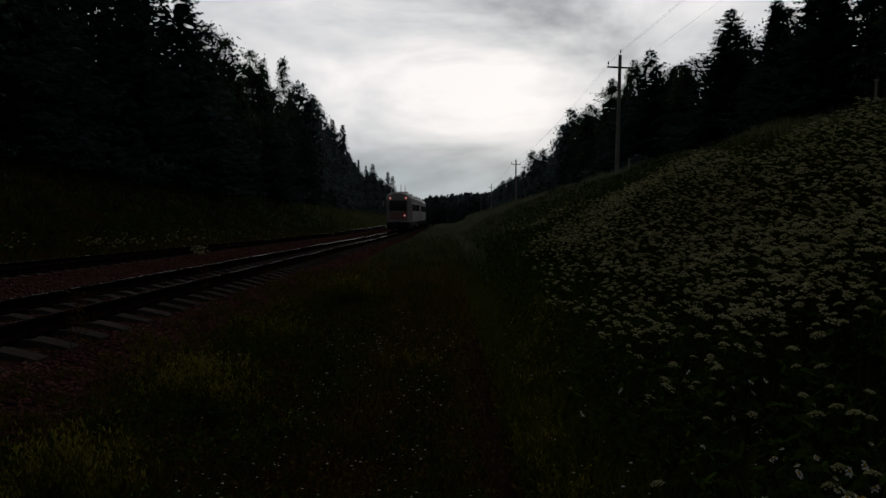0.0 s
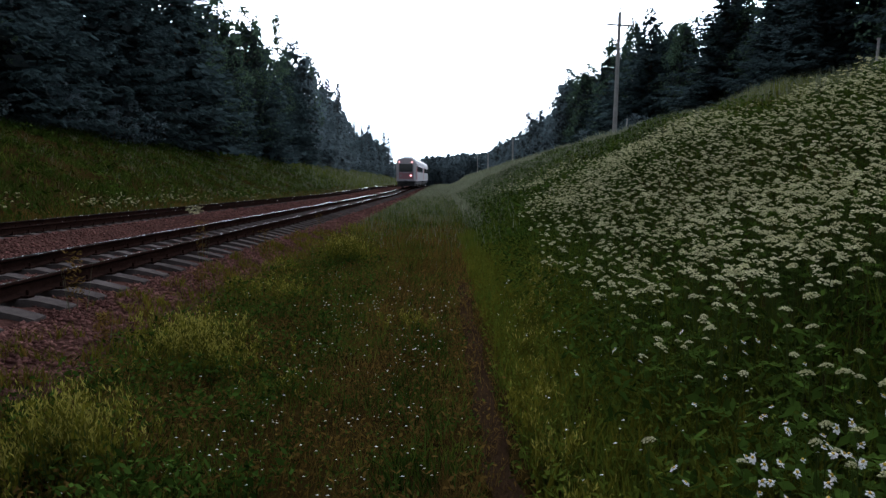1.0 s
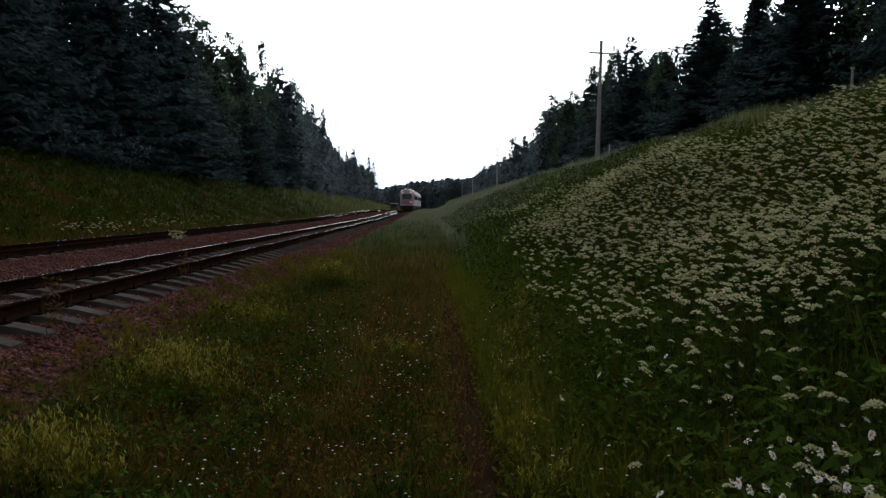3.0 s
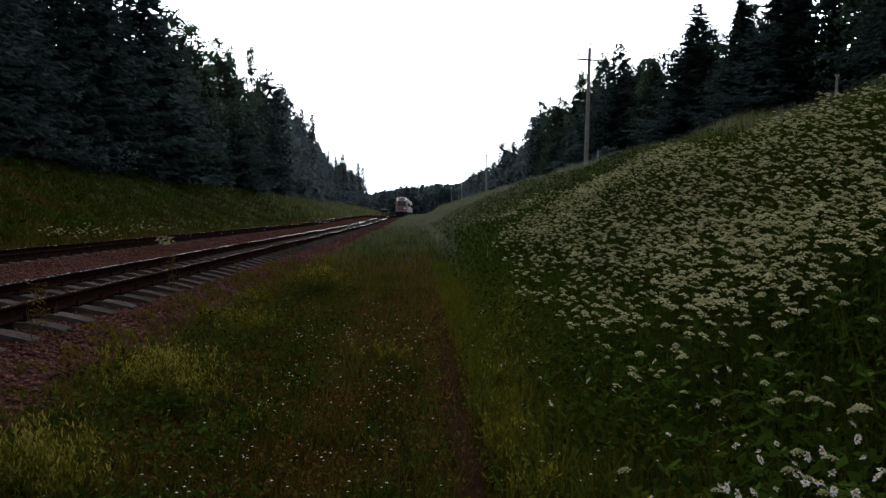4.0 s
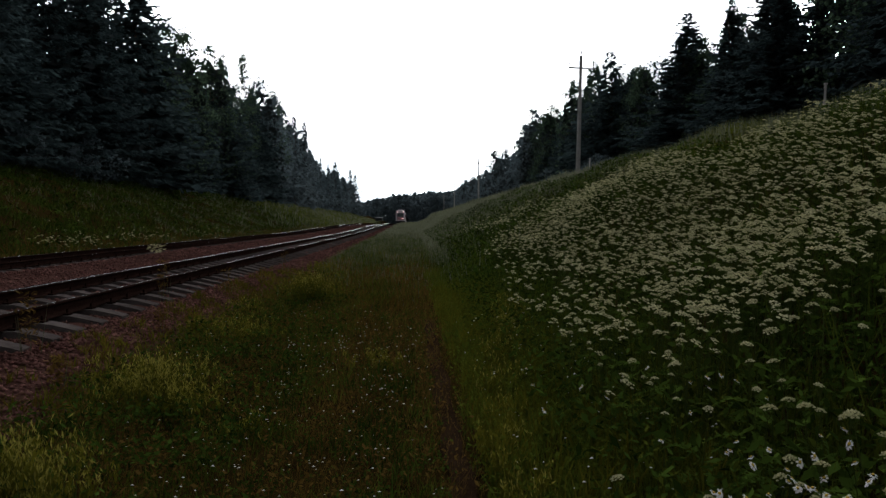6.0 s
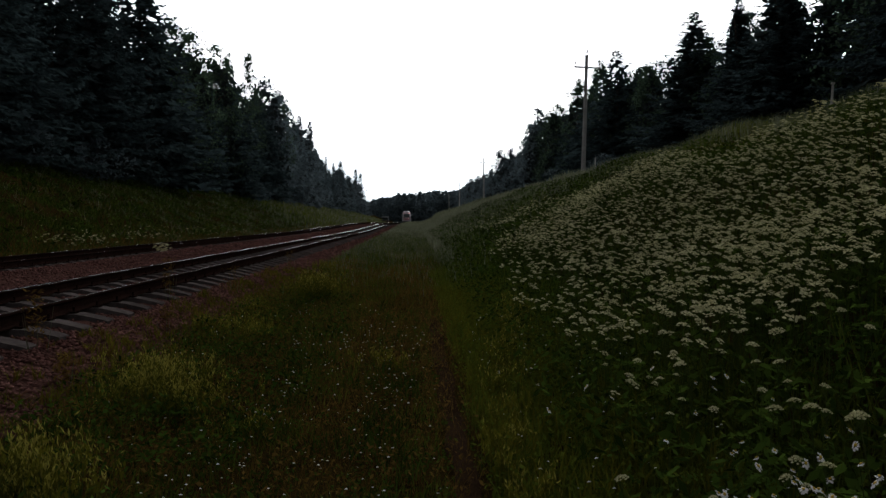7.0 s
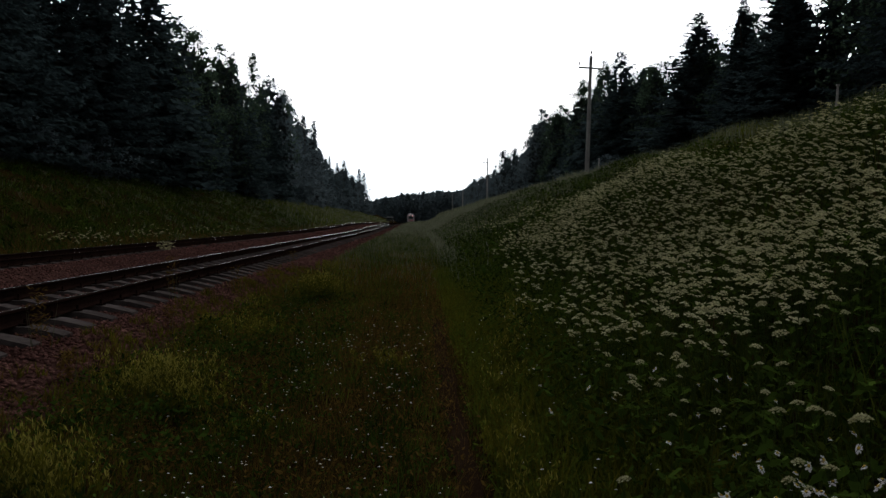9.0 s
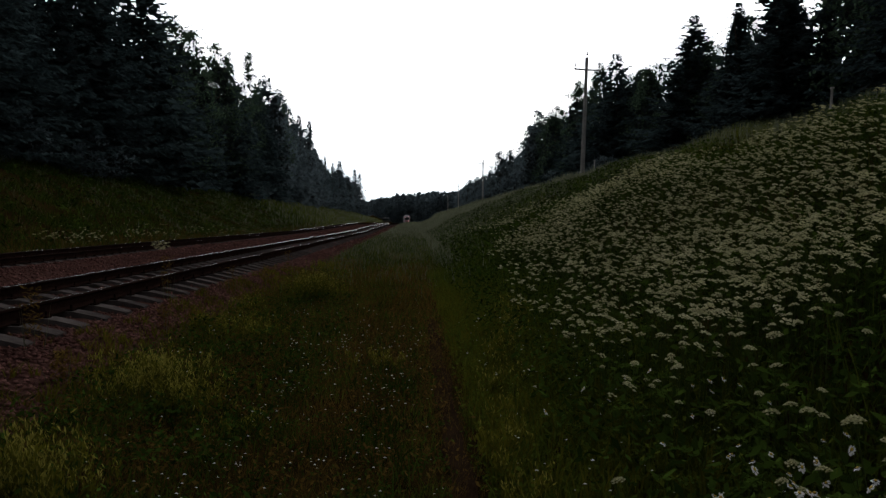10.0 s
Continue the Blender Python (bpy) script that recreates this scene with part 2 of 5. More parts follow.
def land(x, y):
    """Height of the ground."""
    x, y = np.asarray(x, float), np.asarray(y, float)
    u = x - bend(y) * smooth_step(-24, -12.5, x)
    z = np.interp(u, KNOTS_X, KNOTS_Z) + climb(y) * (1 - 0.8 * smooth_step(13.5, 22, -u) - 0.75 * smooth_step(4, 10, u))
    z = z + 0.45 * smooth_step(90, 135, y) * smooth_step(-3.6, -2.2, u) * (1 - smooth_step(3, 8, u))
    # gentle unevenness of the banks
    w = smooth_step(1.2, 4, u) + smooth_step(14, 18, -u)
    z = z + w * (0.16 * np.sin(0.31 * y + 0.7 * u) + 0.11 * np.sin(0.83 * y - 1.1 * u + 1.3))
    return z


def ground():
    xs = np.unique(np.concatenate([[-2500, -800, -300, -120, -60, -45], np.arange(-36, -12, 1.0), np.arange(-12, -4, 1.0),
                                   np.arange(-4, 3, 0.25), np.arange(3, 16, 0.7), [18, 22, 26, 30, 40, 60, 120, 300, 800, 2500]]))
    ys = np.unique(np.concatenate([[-800, -300, -120, -60, -30, -15], np.arange(-8, 20, 0.5), np.arange(20, 60, 1.5),
                                   np.arange(60, 200, 5), np.arange(200, 420, 15), [450, 600, 900, 1500, 3000]]))
    gx, gy = np.meshgrid(xs, ys)
    gz = land(gx, gy)
    rs = np.random.RandomState(3)
    gz = gz + rs.uniform(-0.02, 0.02, gz.shape) * ((gx > -3) & (gx < 14))
    w = len(xs)
    i = np.arange(len(ys) - 1)[:, None] * w + np.arange(w - 1)[None, :]
    loops = np.stack([i, i + 1, i + 1 + w, i + w], -1).ravel()
    me = array_mesh("ground", np.stack([gx, gy, gz], -1).reshape(-1, 3), loops, 4, M_SOIL)
    me.polygons.foreach_set("use_smooth", [True] * len(me.polygons))
    tagged(new("ground", me), "brown soil of a railway cutting with grassy banks", "ground", kind="structure")


ground()


def strip(name, offsets, ys, lift, mat, label, wobble=0.0, seed=1):
    """A long strip that follows the land, with a cross-section of (x, height) knots."""
    rs = np.random.RandomState(seed)
    v = []
    for y in ys:
        sh = rs.uniform(-wobble, wobble)
        for ox, oz in offsets:
            v.append((ox + sh + float(bend(y)), y, oz + lift(ox, y)))
    w = len(offsets)
    f = [(r * w + c, r * w + c + 1, (r + 1) * w + c + 1, (r + 1) * w + c) for r in range(len(ys) - 1) for c in range(w - 1)]
    ob = new(name, mesh_of(name, v, f, mat, smooth=True))
    return tagged(ob, label, name.replace("_", " "), kind="structure")


LONG = list(np.arange(-40, 60, 1.0)) + list(np.arange(60, 200, 4.0)) + list(np.arange(200, 420, 10.0))
strip("ballast_bed", [(-13.9, 0.04), (-13.3, 0.2), (-12.6, 0.3), (-9.7, 0.33), (-8.4, 0.2), (-7.0, 0.33), (-6.7, 0.3), (-6.5, 0.295), (-4.3, 0.275), (-4.0, 0.215), (-3.75, 0.2), (-3.0, 0.03), (-2.7, -0.06)],
      LONG, lambda x, y: float(climb(y)), M_BALLAST_SHADE, "bed of crushed reddish granite under both tracks", 0.03)
strip("dirt_path", [(0.26, 0.0), (0.3, 0.008), (0.38, 0.008), (0.42, 0.0)], list(np.arange(-6, 11, 0.5)),
      lambda x, y: float(land(x, y)) + 0.022, M_PATH, "narrow trodden earth footpath through the grass", 0.05, 2)

# ---- railway tracks ----
RAIL_TOP = 0.54
RAIL_SECTION = [(-0.075, 0.0), (-0.075, 0.012), (-0.02, 0.03), (-0.009, 0.05), (-0.009, 0.135), (-0.036, 0.15), (-0.036, 0.174),
                (-0.027, 0.182), (-0.012, 0.183), (0.012, 0.183), (0.027, 0.182), (0.036, 0.174), (0.036, 0.15), (0.009, 0.135), (0.009, 0.05),
                (0.02, 0.03), (0.075, 0.012), (0.075, 0.0)]


def rail_mesh(x0, cant):
    """A rail leaning inwards by the cant, with the wheels' polished band along its head."""
    ys = list(np.arange(-40, 60, 4.0)) + list(np.arange(60, 420, 6.0))
    v, f, k = [], [], []
    n = len(RAIL_SECTION)
    for y in ys:
        for a, b in RAIL_SECTION:
            v.append((x0 + a + cant * b + float(bend(y)), y, RAIL_TOP - 0.183 + b - cant * a + float(climb(y))))
    for r in range(len(ys) - 1):
        for c in range(n):
            d = (c + 1) % n
            f.append((r * n + c, r * n + d, (r + 1) * n + d, (r + 1) * n + c))
            k.append(1 if c in (8, 9 if cant > 0 else 7) else 0)
    return mesh_of("rail", v, f, [M_RUST, M_STEEL], k)


def sleeper_mesh():
    """Concrete sleeper: high under the rails, lower and narrower in the middle, sloping ends."""
    v, f = [], []
    half = [(1.35, 0.125, 0.105, 0.07), (1.3, 0.13, 0.11, 0.09), (1.05, 0.135, 0.115, 0.15), (0.93, 0.14, 0.12, 0.17), (0.5, 0.14, 0.12, 0.17), (0.3, 0.125, 0.095, 0.12)]
    sec = [(-x, b, t, h) for x, b, t, h in half] + half[::-1]
    for x, b, t, h in sec:
        v += [(x, -b, 0), (x, -t, h), (x, t, h), (x, b, 0)]
    for i in range(len(sec) - 1):
        for c in range(3):
            f.append((i * 4 + c, i * 4 + c + 1, i * 4 + c + 5, i * 4 + c + 4))
    f += [(3, 2, 1, 0), tuple(len(v) - 4 + c for c in range(4))]
    return mesh_of("sleeper", v, f, M_CONCRETE)


def clip_mesh():
    return joined("rail_clip", [box(0.09, 0.12, 0.03, 0.008, (0, 0, 0.015)), tube(0.018, 0.014, 0.07, 6, (0, 0, 0.05))], M_RUST)


SLEEPER = sleeper_mesh()
CLIP = clip_mesh()
SLEEPER_Z = RAIL_TOP - 0.183 - 0.17


def track(xc, first_y, near_clips, label):
    tr = new("railway_track")
    tagged(tr, label, "railway track")
    for dx in (-0.76, 0.76):
        part("rail", rail_mesh(xc + dx, -0.06 * (1 if dx > 0 else -1)), tr, "rusty steel rail with a polished head")
    rs = np.random.RandomState(int(-xc * 10))
    far_v, far_f = [], []
    base = np.array([vv.co[:] for vv in SLEEPER.vertices])
    faces = [list(p.vertices) for p in SLEEPER.polygons]
    for i in range(620):
        y = first_y + i * 0.625 + rs.uniform(-0.015, 0.015)
        x, z = xc + float(bend(y)) + rs.uniform(-0.02, 0.02), SLEEPER_Z + float(climb(y))
        if i < 300:
            s = part("sleeper", SLEEPER, tr, m=pose(x, y, z, 0, 0, rs.uniform(-0.6, 0.6)))
            if i < near_clips:
                for cx in (-0.87, -0.65, 0.65, 0.87):
                    part("rail_clip", CLIP, s, m=pose(cx, 0, 0.168))
        else:
            far_f += [[q + len(far_v) * 1 for q in p] for p in faces]
            far_v += [tuple(b + np.array((x, y, z))) for b in base]
    rest = part("distant_sleepers", mesh_of("distant_sleepers", far_v, far_f, M_CONCRETE), tr, "far concrete sleepers")
    rest["kind"] = "stuff"
    return tr


track(-5.39, -7.83, 60, "near railway track with rusty rails on concrete sleepers")
track(-11.2, -4.0, 48, "farther parallel railway track on concrete sleepers")


# ---- scattering ----
def blades(name, pts, height, width, mat, label, seed, lean=0.35, category="grass", seg=2):
    """Tapered, bent blades of grass standing at the points; one mesh."""
    rs = np.random.RandomState(seed)
    n = len(pts)
    h = height * rs.uniform(0.45, 1.15, n) if np.isscalar(height) else height * rs.uniform(0.55, 1.15, n)
    wd = (width * rs.uniform(0.6, 1.2, n))
    a = rs.uniform(0, 2 * np.pi, n)
    b = rs.uniform(0, 2 * np.pi, n)
    l = lean * rs.uniform(0.1, 1.2, n) * h
    side = np.stack([np.cos(a), np.sin(a), 0 * a], 1) * wd[:, None] * 0.5
    tip = np.stack([np.cos(b) * l, np.sin(b) * l, h], 1)
    mid = np.stack([np.cos(b) * l * 0.3, np.sin(b) * l * 0.3, h * 0.55], 1)
    if seg == 2:
        v = np.stack([pts - side, pts + side, pts + mid + side * 0.8, pts + mid - side * 0.8, pts + tip], 1).reshape(-1, 3)
        o = np.arange(n)[:, None] * 5
        loops = (o + np.array([[0, 1, 2, 0, 2, 3, 3, 2, 4]])).ravel()
    else:
        v = np.stack([pts - side, pts + side, pts + tip], 1).reshape(-1, 3)
        loops = (np.arange(n)[:, None] * 3 + np.array([[0, 1, 2]])).ravel()
    ob = new(name, array_mesh(name, v, loops, 3, mat))
    return tagged(ob, label, category, kind="stuff")


def spots(n, x0, x1, y0, y1, seed, power=1.0, lift=-0.02, clump=0.0):
    """Points on the land, thinning out away from the near end when power > 1."""
    rs = np.random.RandomState(seed)
    x = rs.uniform(x0, x1, n)
    y = y0 + (y1 - y0) * rs.uniform(0, 1, n) ** power
    if clump:
        k = np.sin(x * 2.1 + 1.7 * np.sin(y * 0.9)) + np.sin(y * 1.7 + x * 0.6 + 2) + rs.normal(0, 0.8, n)
        keep = k > clump
        x, y = x[keep], y[keep]
    xx = x + bend(y) * (x > -12.8)
    return np.stack([xx, y, land(xx, y) + lift], 1)


# ---- trees ----
def trunk_mesh(h, r, rs, mat, limbs=0, reach=2.0, low=0.35):
    """Tapered, slightly crooked trunk with limbs that fork upwards."""
    v, f = [], []

    def stick(p0, p1, r0, r1, sides):
        d = (Vector(p1) - Vector(p0)).normalized()
        s = d.orthogonal().normalized()
        t = d.cross(s)
        o = len(v)
        for p, rr in ((Vector(p0), r0), (Vector(p1), r1)):
            for i in range(sides):
                a = 2 * math.pi * i / sides
                v.append(p + (s * math.cos(a) + t * math.sin(a)) * rr)
        for i in range(sides):
            j = (i + 1) % sides
            f.append((o + i, o + j, o + sides + j, o + sides + i))

    pts = [(0, 0, -0.4)] + [(rs.uniform(-0.12, 0.12) * k, rs.uniform(-0.12, 0.12) * k, h * k / 5) for k in range(1, 6)]
    for k in range(5):
        stick(pts[k], pts[k + 1], r * (1 - k / 5.2), r * (1 - (k + 1) / 5.2), 7)
    for i in range(limbs):
        z = h * rs.uniform(low, 0.85)
        a = rs.uniform(0, 6.28)
        ln = reach * rs.uniform(0.5, 1.0)
        p = (math.cos(a) * ln, math.sin(a) * ln, z + ln * rs.uniform(0.5, 1.1))
        stick((0, 0, z), p, r * 0.3, r * 0.06, 4)
    return mesh_of("trunk", v, f, mat, smooth=True)


def sprays(p, u, w, size, slim=0.5):
    """Corners of a pointed leaf or needle spray at each p, along u and across w."""
    s = np.asarray(size).reshape(-1, 1)
    return np.stack([p - u * s * 0.15, p + u * s * 0.4 + w * s * slim * 0.5, p + u * s, p + u * s * 0.4 - w * s * slim * 0.5], 1)


def any_way(rs, n):
    u = rs.normal(0, 1, (n, 3))
    return u / np.linalg.norm(u, axis=1)[:, None]


def spruce(h, radius, seed, fine=1.0, bare=0.03):
    """Whorls of drooping boughs, each a ragged comb of hanging needle sprays; inner twigs coloured as in shade."""
    rs = np.random.RandomState(seed)
    V, inner = [], []
    z = h * bare
    while z < h * 0.985:
        k = z / h
        reach = radius * (1 - k) ** 0.9 * (0.8 + 0.2 * min(1, k * 5)) * rs.uniform(0.75, 1.15) + 0.1
        m = max(4, int((5 + 6 * (1 - k)) * fine ** 0.4))
        a0 = rs.uniform(0, 6.28)
        for i in range(m):
            a = a0 + 6.283 * i / m + rs.uniform(-0.25, 0.25)
            ln = reach * rs.uniform(0.6, 1.15)
            u = np.array([math.cos(a), math.sin(a), 0.0])
            c = np.array([-math.sin(a), math.cos(a), 0.0])
            n = max(4, int((5 + 5.5 * ln) * fine))
            q = rs.uniform(0.12, 1.0, n) ** 0.8
            # boughs sag, then lift at the tip; near the top they rise
            rise = (0.5 * k - 0.34) * q + 0.18 * q * q * q
            p = u * (q * ln)[:, None] + np.array([0, 0, z]) + np.array([0, 0, 1.0]) * (rise * ln)[:, None]
            side = rs.choice([-1.0, 1.0], n)[:, None]
            d = u * rs.uniform(0.2, 0.9, (n, 1)) + c * side * rs.uniform(0.2, 1.0, (n, 1)) + np.array([0, 0, 1.0]) * rs.uniform(-0.9, 0.15, (n, 1))
            w = np.cross(d, any_way(rs, n))
            w /= np.linalg.norm(w, axis=1)[:, None] + 1e-6
            size = (0.28 + 0.14 * ln) * (1.15 - 0.55 * q) * rs.uniform(0.6, 1.3, n) / fine ** 0.5
            V.append(sprays(p, d, w, size, 0.75 if fine < 1.5 else 0.5))
            inner += [0] * n
        z += (0.32 + 0.3 * (1 - k)) * rs.uniform(0.75, 1.25) * h / 20
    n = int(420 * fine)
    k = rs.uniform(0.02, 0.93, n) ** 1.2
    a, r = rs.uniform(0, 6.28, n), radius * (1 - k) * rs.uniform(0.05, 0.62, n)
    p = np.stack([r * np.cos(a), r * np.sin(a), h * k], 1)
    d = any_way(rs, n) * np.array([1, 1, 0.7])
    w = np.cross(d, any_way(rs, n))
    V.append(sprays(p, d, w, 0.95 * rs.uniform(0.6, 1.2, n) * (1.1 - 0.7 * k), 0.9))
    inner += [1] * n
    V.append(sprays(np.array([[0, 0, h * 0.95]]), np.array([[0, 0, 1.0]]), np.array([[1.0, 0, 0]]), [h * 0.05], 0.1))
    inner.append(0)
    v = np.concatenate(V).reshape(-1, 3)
    # Coarse, distant spruces take the pale colour that stands in for haze.
    return array_mesh("crown", v, np.arange(len(v)), 4, M_NEEDLE if fine > 0.6 else M_FAR_HAZE, M_INNER_SHADE, inner)


def leafy(h, radius, seed, low=0.08, clumps=110, per=52, slim=1.0, leaf=0.17):
    """Crown of leaf sprays round many twig ends, with an uneven, gapped outline."""
    rs = np.random.RandomState(seed)
    k = rs.uniform(0, 1, clumps) ** 0.85
    lobes = 1 + 0.22 * np.sin(k * 17 + seed) + rs.normal(0, 0.12, clumps)
    prof = np.sin(np.pi * np.minimum(1, 0.2 + 0.79 * k ** 0.9)) ** 0.65 * lobes
    r = radius * slim * prof * rs.uniform(0.15, 1.0, clumps) ** 0.5
    a = rs.uniform(0, 6.28, clumps)
    cs = np.stack([r * np.cos(a), r * np.sin(a), h * (low + (0.98 - low) * k)], 1)
    sz = radius * rs.uniform(0.1, 0.24, clumps) * (1.25 - 0.6 * k)
    idx = rs.randint(0, clumps, clumps * per)
    p = cs[idx] + rs.normal(0, 1, (len(idx), 3)) * sz[idx][:, None] * np.array([1, 1, 0.75])
    p = p[(p[:, 2] < h * 1.01) & (p[:, 2] > 0.2)]
    n = len(p)
    u = any_way(rs, n)
    w = np.cross(u, any_way(rs, n))
    w /= np.linalg.norm(w, axis=1)[:, None]
    v = sprays(p, u, w, leaf * 1.7 * rs.uniform(0.5, 1.3, n), 0.75).reshape(-1, 3)
    if slim < 1:
        return array_mesh("crown", v, np.arange(len(v)), 4, M_LEAF)
    # twigs and leaves of the crown's inside, their shade put into the colour
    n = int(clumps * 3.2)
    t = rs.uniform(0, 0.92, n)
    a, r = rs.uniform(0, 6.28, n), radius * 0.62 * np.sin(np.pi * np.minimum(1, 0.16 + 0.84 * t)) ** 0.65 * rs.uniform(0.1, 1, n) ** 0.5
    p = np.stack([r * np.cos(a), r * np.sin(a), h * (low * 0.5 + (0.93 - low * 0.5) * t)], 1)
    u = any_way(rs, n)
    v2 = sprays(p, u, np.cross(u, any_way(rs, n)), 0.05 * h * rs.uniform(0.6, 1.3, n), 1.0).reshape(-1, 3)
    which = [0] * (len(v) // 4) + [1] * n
    # distant crowns get the haze-pale leaves instead of the green ones
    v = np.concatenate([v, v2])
    return array_mesh("crown", v, np.arange(len(v)), 4, M_LEAF if per > 30 else M_FAR_HAZE, M_INNER_SHADE, which)


def tree_model(kind, h, radius, seed, fine=1.0):
    rs = np.random.RandomState(seed + 50)
    t = new(kind)
    if kind == "spruce_tree":
        part("trunk", trunk_mesh(h * 0.97, h * 0.011, rs, M_BARK), t)
        part("crown", spruce(h, radius, seed, fine), t, "drooping dark needle branches")
        tagged(t, "tall dark spruce tree at the forest edge", "tree", "trees along the cutting")
    elif kind == "birch_tree":
        part("trunk", trunk_mesh(h * 0.93, h * 0.008, rs, M_BIRCH, 16, radius * 0.8), t, "pale birch trunk")
        part("crown", leafy(h, radius, seed, 0.2, 95, int(40 * fine), 0.8, 0.15), t, "thin airy green crown")
        tagged(t, "slender birch tree with a thin airy crown", "tree", "trees along the cutting")
    elif kind == "young_bush":
        part("stems", trunk_mesh(h * 0.8, 0.04, rs, M_BARK, 10, radius * 0.7, 0.1), t)
        part("crown", leafy(h, radius, seed, 0.02, 30, 24, 1.0, 0.1), t, "dense green leaves")
        tagged(t, "dense green bush at the foot of the forest", "bush", "bushes at the forest edge")
    else:
        part("trunk", trunk_mesh(h * 0.85, h * 0.011, rs, M_BARK, 16, radius * 0.9), t)
        part("crown", leafy(h, radius, seed, 0.08, 110, int(56 * fine), 1.0, 0.16 / fine ** 0.5), t, "dense broad-leaved crown")
        tagged(t, "broad-leaved tree with a dense dark green crown", "tree", "trees along the cutting")
    return t


MODELS = {
    "spruce_tree": [tree_model("spruce_tree", 20, r, s, 0.9) for r, s in ((4.4, 1), (3.8, 2), (5.0, 3), (3.5, 4))],
    "near_spruce": [tree_model("spruce_tree", 20, r, s, 2.0) for r, s in ((4.4, 8), (3.8, 9), (3.6, 10))],
    "leafy_tree": [tree_model("leafy_tree", 20, r, s, 0.75) for r, s in ((4.2, 11), (4.8, 12), (3.8, 13))],
    "birch_tree": [tree_model("birch_tree", 20, r, s) for r, s in ((2.2, 21), (2.6, 22))],
    "young_bush": [tree_model("young_bush", 3, r, s) for r, s in ((1.7, 31), (2.0, 32))],
    "far_spruce": [tree_model("spruce_tree", 20, r, s, 0.4) for r, s in ((4.4, 5), (3.8, 6), (3.4, 7))],
    "far_leafy": [tree_model("leafy_tree", 20, r, s, 0.3) for r, s in ((4.2, 14), (4.8, 15))],
}
unused = {id(m): m for group in MODELS.values() for m in group}


def plant_tree(kind, x, y, top, rs, wide=1.0):
    """Stands a tree of that kind on the land with its top at the given height."""
    z = float(land(x, y))
    stock = kind
    if kind in ("spruce_tree", "leafy_tree") and (y > 125 or y < 0):
        stock = "far_spruce" if kind == "spruce_tree" else "far_leafy"
    elif kind == "spruce_tree" and 10 < y < 62:
        stock = "near_spruce"
    stock = MODELS[stock]
    model = stock[rs.randint(0, len(stock))]
    k = (top - z) / (3.0 if kind == "young_bush" else 20.0)
    m = pose(x, y, z - 0.05, rs.uniform(-1.2, 1.2), rs.uniform(-1.2, 1.2), rs.uniform(0, 360))
    if id(model) in unused:
        ob = unused.pop(id(model))
        ob.matrix_basis = m
    else:
        ob = copy_thing(model, m)
    ob.scale = (k * wide, k * wide, k)


# how high the woods stand along the cutting: distances, heights of the tops
LEFT_TOPS = ([55, 75, 88, 97, 108, 115, 130, 150, 160, 177, 192, 210, 232, 260, 295, 335],
             [28, 23.4, 23.2, 25.2, 24.8, 26.6, 27, 26.6, 25.2, 25.2, 22.2, 20, 20.6, 22.8, 21, 23.5])
RIGHT_TOPS = ([25, 40, 46, 60, 68, 76, 85, 100, 112, 126, 140, 150, 165, 180, 200, 254, 300],
              [22, 19.8, 18.4, 18.6, 18.8, 20.0, 21.8, 22.3, 22.2, 23.4, 21.9, 19.4, 18.4, 20.4, 18.8, 19.2, 20.5])


